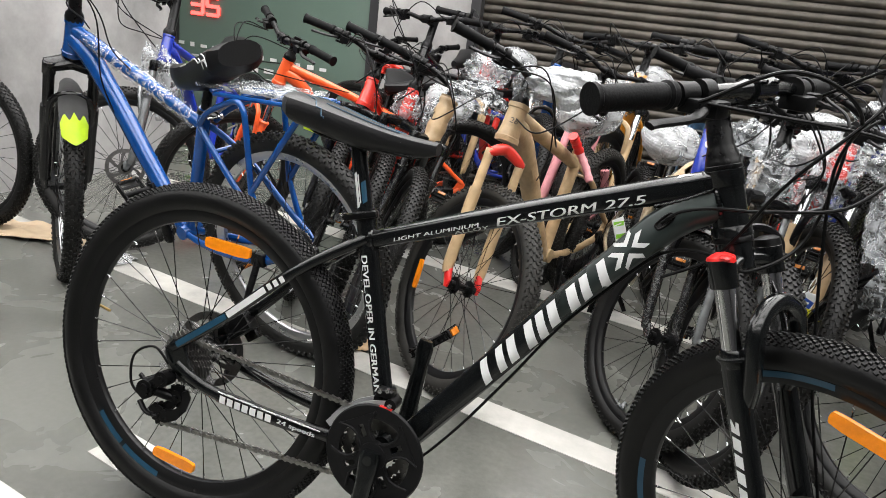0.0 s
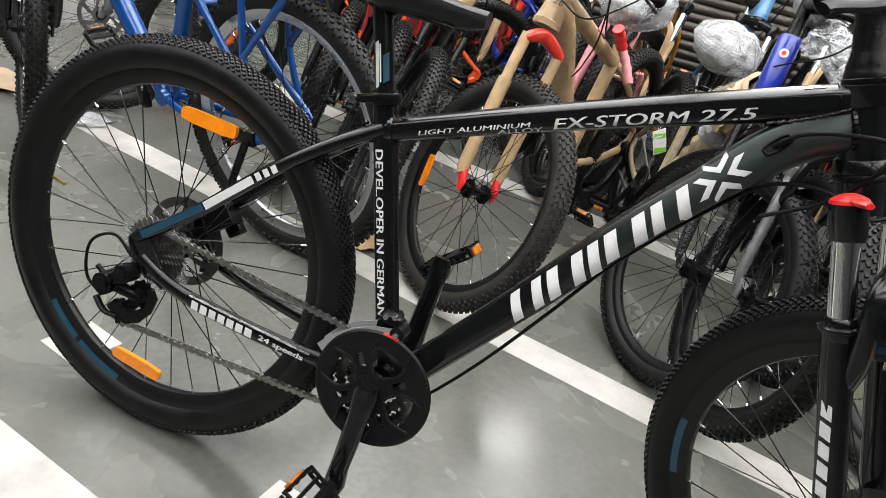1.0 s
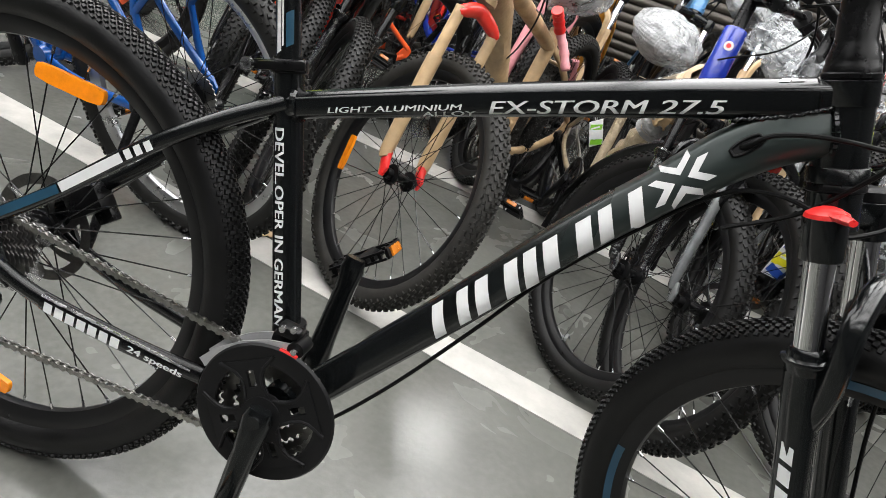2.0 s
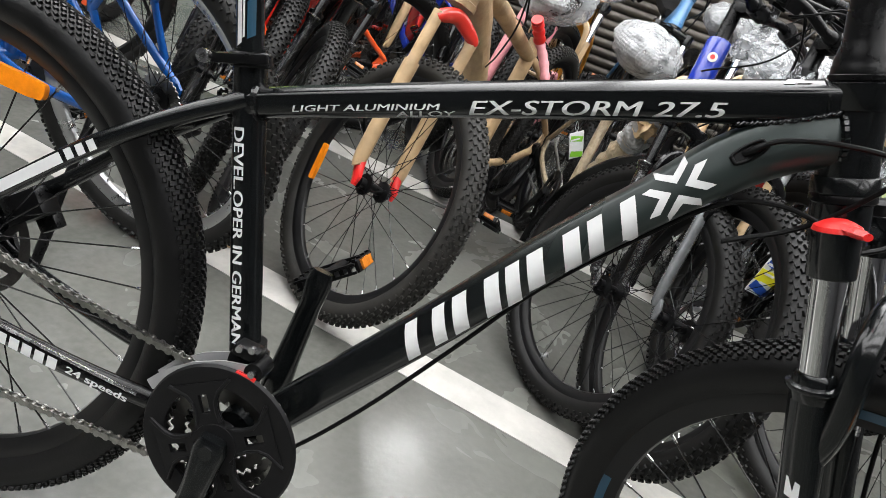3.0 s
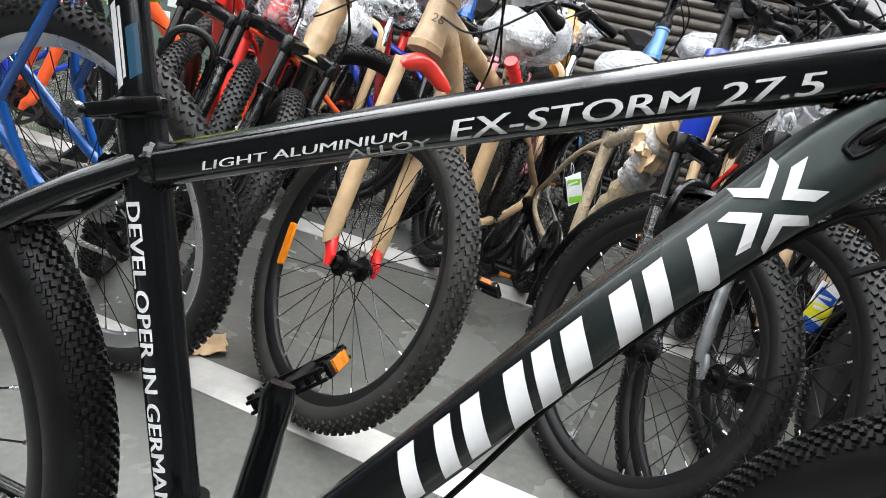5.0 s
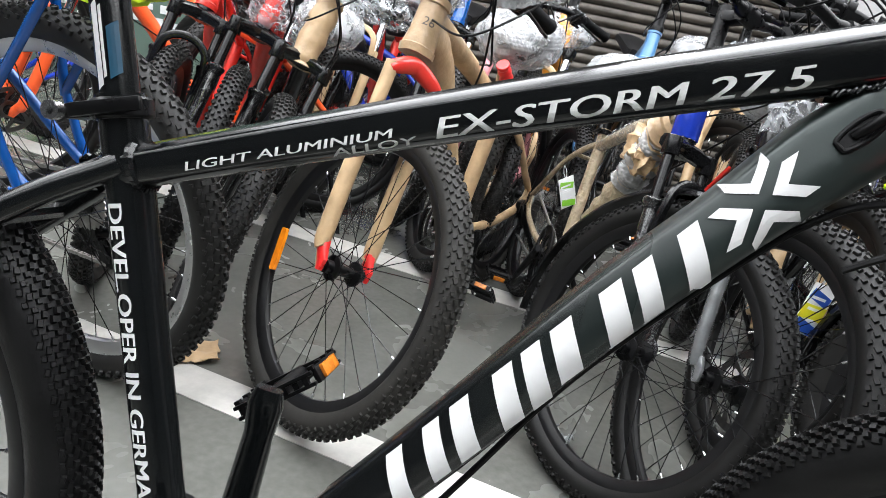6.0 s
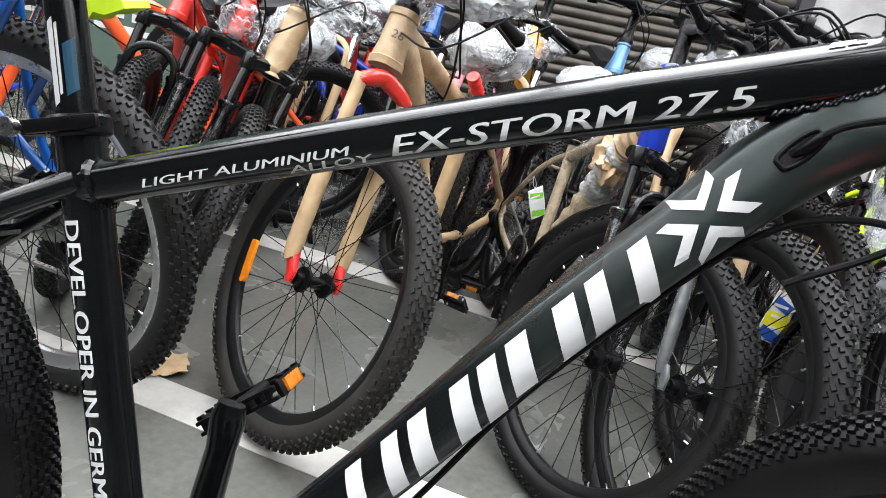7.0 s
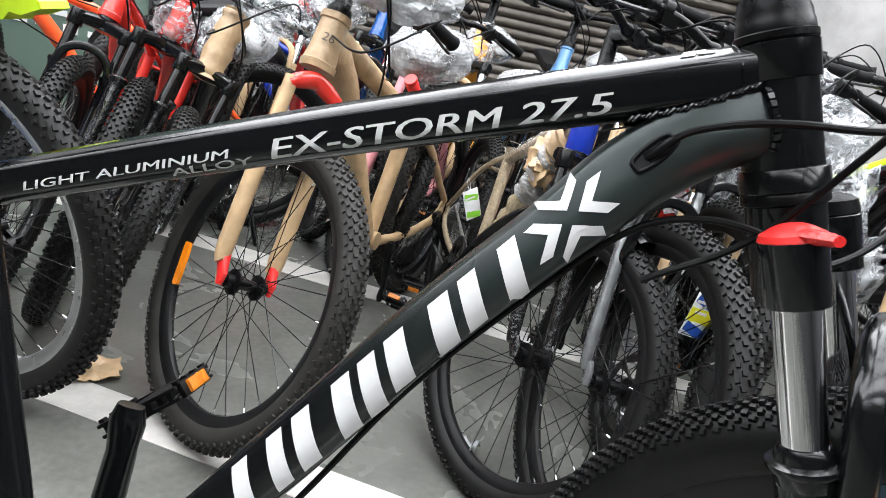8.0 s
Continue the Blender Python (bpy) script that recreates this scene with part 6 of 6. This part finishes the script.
# ---- the row behind, front wheels on the floor line ----
shop_bicycle((0, 0), 170.2, 6.8, 149.8, "metallic blue mountain bike with luggage rack and lime-tipped mudguard", BLUE_PAINT, GLOSS_BLACK, GLOSS_BLACK, GLOSS_BLACK,
             1.05, 1.15, tube_film=True, size=1.018, rear=(-0.186, 0.744), seat_lift=-0.008, seed=1, rack=True, guard=True, rim=ALLOY, crank=-105, big_seat=True, bar=(1.17, 0.33, 0.03))
paper_bike = shop_bicycle((0.304, 0.842), -104.8, 3.5, 63.9, "mountain bike wrapped in brown paper with red fork crown", PAPER, PAPER, RED_PAINT, PAPER, 1.3, 1.0, RED, seed=2, size=0.93, dusty=True,
             reflect=(207,), saddle="bubble", crank=90, bridge=False, rotor=False,
             foam=(("red_clip", ((0.468, 1.385, 0.735), (0.478, 1.41, 0.71), (0.492, 1.44, 0.675)), 0.018, RED), ("foam_sleeve", ((0.492, 1.44, 0.675), (0.52, 1.43, 0.635), (0.548, 1.411, 0.585)), 0.015, PINK)),
             wraps=((V(0.9, -0.12, 1.02), (0.05, 0.1, 0.055), FILM), (V(0.9, 0.16, 1.02), (0.05, 0.12, 0.06), BUBBLE), (V(0.84, 0, 0.98), (0.05, 0.05, 0.07), FILM)))


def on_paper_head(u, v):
    """The paper round the head tube, on its side turned to the camera: u across, v up along the axis."""
    viewpoint = paper_bike.matrix_basis.inverted() @ V(0.75, -0.4, 0.9)
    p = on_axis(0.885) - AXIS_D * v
    out = (viewpoint - p) - AXIS_D * (viewpoint - p).dot(AXIS_D)
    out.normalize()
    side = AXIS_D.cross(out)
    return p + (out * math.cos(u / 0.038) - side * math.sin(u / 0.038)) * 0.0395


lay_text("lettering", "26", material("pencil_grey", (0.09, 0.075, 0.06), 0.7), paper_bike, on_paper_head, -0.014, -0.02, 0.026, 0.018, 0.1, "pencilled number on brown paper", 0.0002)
blue_bike = shop_bicycle((0.885, 0.868), -78.2, 8.9, 28.4, "wrapped mountain bike with blue head tube, black fork and full mudguard", TAN_WRAP, WRAPPED_BLACK, GLOSS_BLACK, GLOSS_BLACK, 1.0, 0.86, seed=3, size=0.873, head_up=0.075, head_mat=DEEP_BLUE, bar=(1.09, 0.33, 0.03),
             saddle="bubble", tube_film=True, crank=-120, fender=True, rotor=False,
             sleeves=((0.02, 0.48, 0.036, TAN_WRAP, "tan bubble wrap round the down tube"), (0.42, 0.72, 0.044, BUBBLE, "white film round the down tube"), (0.68, 0.94, 0.05, PAPER, "loose brown paper round the down tube")),
             wraps=((V(0.72, 0, 0.74), (0.1, 0.05, 0.06), PAPER), (V(0.9, 0.1, 1.02), (0.05, 0.09, 0.05), FILM)))
# a round white badge with a red bar on the blue head tube, turned to the camera
viewpoint = blue_bike.matrix_basis.inverted() @ V(0.72, -0.5, 0.95)
out = (viewpoint - on_axis(0.885)) - AXIS_D * (viewpoint - on_axis(0.885)).dot(AXIS_D)
out.normalize()
bm = fresh()
disc(bm, on_axis(0.955) + out * 0.0318, out, 0.0125, 0.003, 24)
badge = part("head_badge", bm, WHITE_DECAL, blue_bike, "round white head badge")
bm = fresh()
disc(bm, on_axis(0.955) + out * 0.0338, out, 0.0065, 0.001, 8)
part("badge_mark", bm, RED, badge, "plain red mark")
shop_bicycle((1.025, 0.76), -100.0, 2.4, 29.1, "black mountain bike with foil-wrapped fork legs", GLOSS_BLACK, WRAPPED_STEEL, GLOSS_BLACK, WRAPPED_STEEL, 1.0, 0.74, seed=4, size=0.928, saddle="bubble", head_cover=0.09, crank=-70, rotor=True,
             tags=(((1.236, 1.04, 0.465), (0, 12, 25), (TAG_BLUE, TAG_YELLOW, TAG_BLUE)),))
shop_bicycle((-0.05, 1.046), -73.1, 17.8, 7.8, "black mountain bike with paper round its head tube", GLOSS_BLACK, WRAPPED_BLACK, BLACK_PAINT, GLOSS_BLACK, 1.0, 0.9, seed=5, size=0.89, saddle="bubble", head_paper=True, bridge=False,
             wraps=((V(0.8, -0.02, 0.86), (0.1, 0.05, 0.1), FILM), (V(0.9, 0.1, 1.02), (0.06, 0.12, 0.05), FILM)))
shop_bicycle((-0.2, 1.14), -75, 15, 8, "red mountain bike with a black fork under clear film", RED_PAINT, WRAPPED_BLACK, GLOSS_BLACK, GLOSS_BLACK, 1.0, 0.9, seed=6, size=0.92, bridge=False, tube_film=True, head_cover=0.06)
shop_bicycle((-0.37, 1.168), -76, 13, 7, "red mountain bike with a gloss black fork", RED_PAINT, GLOSS_BLACK, GLOSS_BLACK, GLOSS_BLACK, 1.0, 0.95, seed=7, size=0.93)
shop_bicycle((-1.3, 3.25), 176, 5, -6, "red mountain bike side-on by the back wall", RED_PAINT, GLOSS_BLACK, GLOSS_BLACK, CHROME, 1.0, seed=30, post=RED_PAINT, size=0.9)
shop_bicycle((-0.85, 2.95), 172, 5, 5, "deep blue mountain bike side-on by the back wall", DEEP_BLUE, GLOSS_BLACK, GLOSS_BLACK, CHROME, 1.0, seed=31, size=0.88)
shop_bicycle((-0.97, 1.42), -140, 8, 20, "orange mountain bike with a black saddle", ORANGE_PAINT, ORANGE_PAINT, GLOSS_BLACK, CHROME, 1.0, seed=8, size=0.93)
shop_bicycle((0.36, 1.87), -92, 9, 30, "mountain bike wrapped in brown paper and pink foam", PAPER, PINK, GLOSS_BLACK, PINK, 1.3, 1.2, seed=9, crank=100, saddle="bubble", bridge=False, reflect=(60,),
             foam=(("foam_sleeve", ((0.525, 2.09, 0.52), (0.535, 2.1, 0.44), (0.538, 2.11, 0.36)), 0.02, PINK), ("foam_sleeve", ((0.54, 2.11, 0.355), (0.49, 2.0, 0.31), (0.435, 1.9, 0.265)), 0.021, PINK)),
             tags=(((0.684, 1.16, 0.535), (0, -24, 38), (TAG_GREEN, TAG_WHITE, TAG_GREEN), 0.66),))
shop_bicycle((1.5, 0.8), -92, 9, 50, "black mountain bike with paper-wrapped fork legs and a film-covered mudguard", GLOSS_BLACK, PAPER, GLOSS_BLACK, PAPER, 1.0, 1.2, seed=10, fender=True, saddle="bubble", rotor=False,
             wraps=((V(0.86, -0.22, 0.88), (0.1, 0.08, 0.05), FILM), (V(0.92, -0.16, 0.74), (0.09, 0.06, 0.13), FILM), (V(0.98, -0.1, 0.6), (0.06, 0.06, 0.12), FILM), (V(1.08, 0.0, 0.72), (0.17, 0.035, 0.03), FILM)))
shop_bicycle((1.2, 1.08), -92, 9, 10, "red mountain bike covered in clear film", RED_PAINT, PAPER, GLOSS_BLACK, CHROME, 1.0, 1.2, seed=11, saddle="bubble", head_cover=0.14,
             wraps=((V(0.84, 0.1, 1.0), (0.08, 0.12, 0.06), FILM), (V(0.86, -0.02, 0.72), (0.07, 0.07, 0.12), FILM)))
shop_bicycle((1.74, 1.35), -92, 9, -8, "lime mountain bike with film over its head tube", LIME, GLOSS_BLACK, GLOSS_BLACK, CHROME, 1.0, 1.0, seed=15, saddle="bubble",
             wraps=((V(0.84, 0.12, 0.98), (0.06, 0.1, 0.05), FILM), (V(0.86, -0.05, 0.7), (0.07, 0.07, 0.14), FILM)))
shop_bicycle((2.05, 0.98), -92, 9, 28, "black mountain bike with a paper-wrapped fork", GLOSS_BLACK, PAPER, GLOSS_BLACK, PAPER, 1.0, 1.2, seed=16)
shop_bicycle((2.4, 1.45), -92, 9, 10, "black mountain bike standing by the shop's side", GLOSS_BLACK, WRAPPED_BLACK, GLOSS_BLACK, CHROME, 1.0, 1.0, seed=17)
shop_bicycle((2.85, 1.2), -92, 9, 15, "blue mountain bike standing by the shop's side", DEEP_BLUE, WRAPPED_BLACK, GLOSS_BLACK, CHROME, 1.0, 1.0, seed=18, saddle="film")
shop_bicycle((-1.3, 1.2), -78, 3, -61, "mountain bike with a blue head tube by the wall", DEEP_BLUE, WRAPPED_STEEL, GLOSS_BLACK, WRAPPED_STEEL, 1.0, seed=12, reflect=(43,), rotor=True, bar=(1.09, 0.33, 0.03), crank=150,
             wraps=((V(0.93, 0.0, 0.72), (0.07, 0.09, 0.16), FILM),))
shop_bicycle((-1.9, 1.0), 8, 6, -10, "black mountain bike with a mudguard by the white wall", GLOSS_BLACK, GLOSS_BLACK, GLOSS_BLACK, CHROME, 1.0, seed=13, fender=True, reflect=(70,))
for i in range(8):
    shop_bicycle((-0.6 + 0.36 * i, 2.15 + 0.05 * (i % 3)), -91 + 3 * (i % 3), 7, 18 * ((i % 3) - 1), "mountain bike standing in front of the shutter",
                 (GLOSS_BLACK, RED_PAINT, BLUE_PAINT, YELLOW_PAINT, SKY_PAINT, GLOSS_BLACK, DEEP_BLUE, PAPER)[i], (None, PAPER)[i % 2], None, None, (1.0, 1.0, 1.0, 1.25)[i % 4], seed=20 + i, size=1.03, bar=(1.04, 0.33, 0.02), saddle=("black", "bubble")[i % 2], head_cover=0.1 * (i % 2))


# ---- loose things on the floor ----
def scrap(name, place, size, mat, label, category, seed, turn=0.0):
    """A crumpled sheet lying on the floor."""
    bm = fresh()
    bmesh.ops.create_grid(bm, x_segments=14, y_segments=10, size=0.5)
    ofs = V(seed * 5.1, seed * 2.3, 0)
    for v in bm.verts:
        n1 = noise.noise(v.co * 3.1 + ofs)
        n2 = noise.noise(v.co * 8.3 + ofs)
        edge = 1 + 0.18 * noise.noise(v.co * 4 + ofs * 2)
        v.co = V(v.co.x * size[0] * edge, v.co.y * size[1] * edge, max(0.004, 0.006 + size[2] * (abs(n1) + 0.4 * abs(n2))))
    bmesh.ops.solidify(bm, geom=list(bm.faces), thickness=0.002)
    ob = part(name, bm, mat, None, "", pose(place[0], place[1], 0, 0, 0, turn))
    return tagged(ob, label, category)


scrap("cardboard", (-1.72, 1.02), (0.36, 0.2, 0.03), CARD, "torn brown cardboard lying on the floor", "cardboard", 1, 20)
scrap("cardboard", (-1.5, 1.12), (0.3, 0.16, 0.015), CARD, "torn brown cardboard lying on the floor", "cardboard", 2, -15)
scrap("plastic_sheet", (-1.25, 1.0), (0.3, 0.12, 0.02), BUBBLE, "white plastic sheet lying flat on the floor", "plastic sheet", 3, 5)
scrap("paper_scrap", (-0.03, 0.9), (0.12, 0.1, 0.02), PAPER, "brown paper scrap on the white floor line", "paper scrap", 4, 30)
scrap("paper_scrap", (0.80, 0.95), (0.07, 0.05, 0.03), BUBBLE, "crumpled white tissue on the floor", "paper scrap", 5, 60)
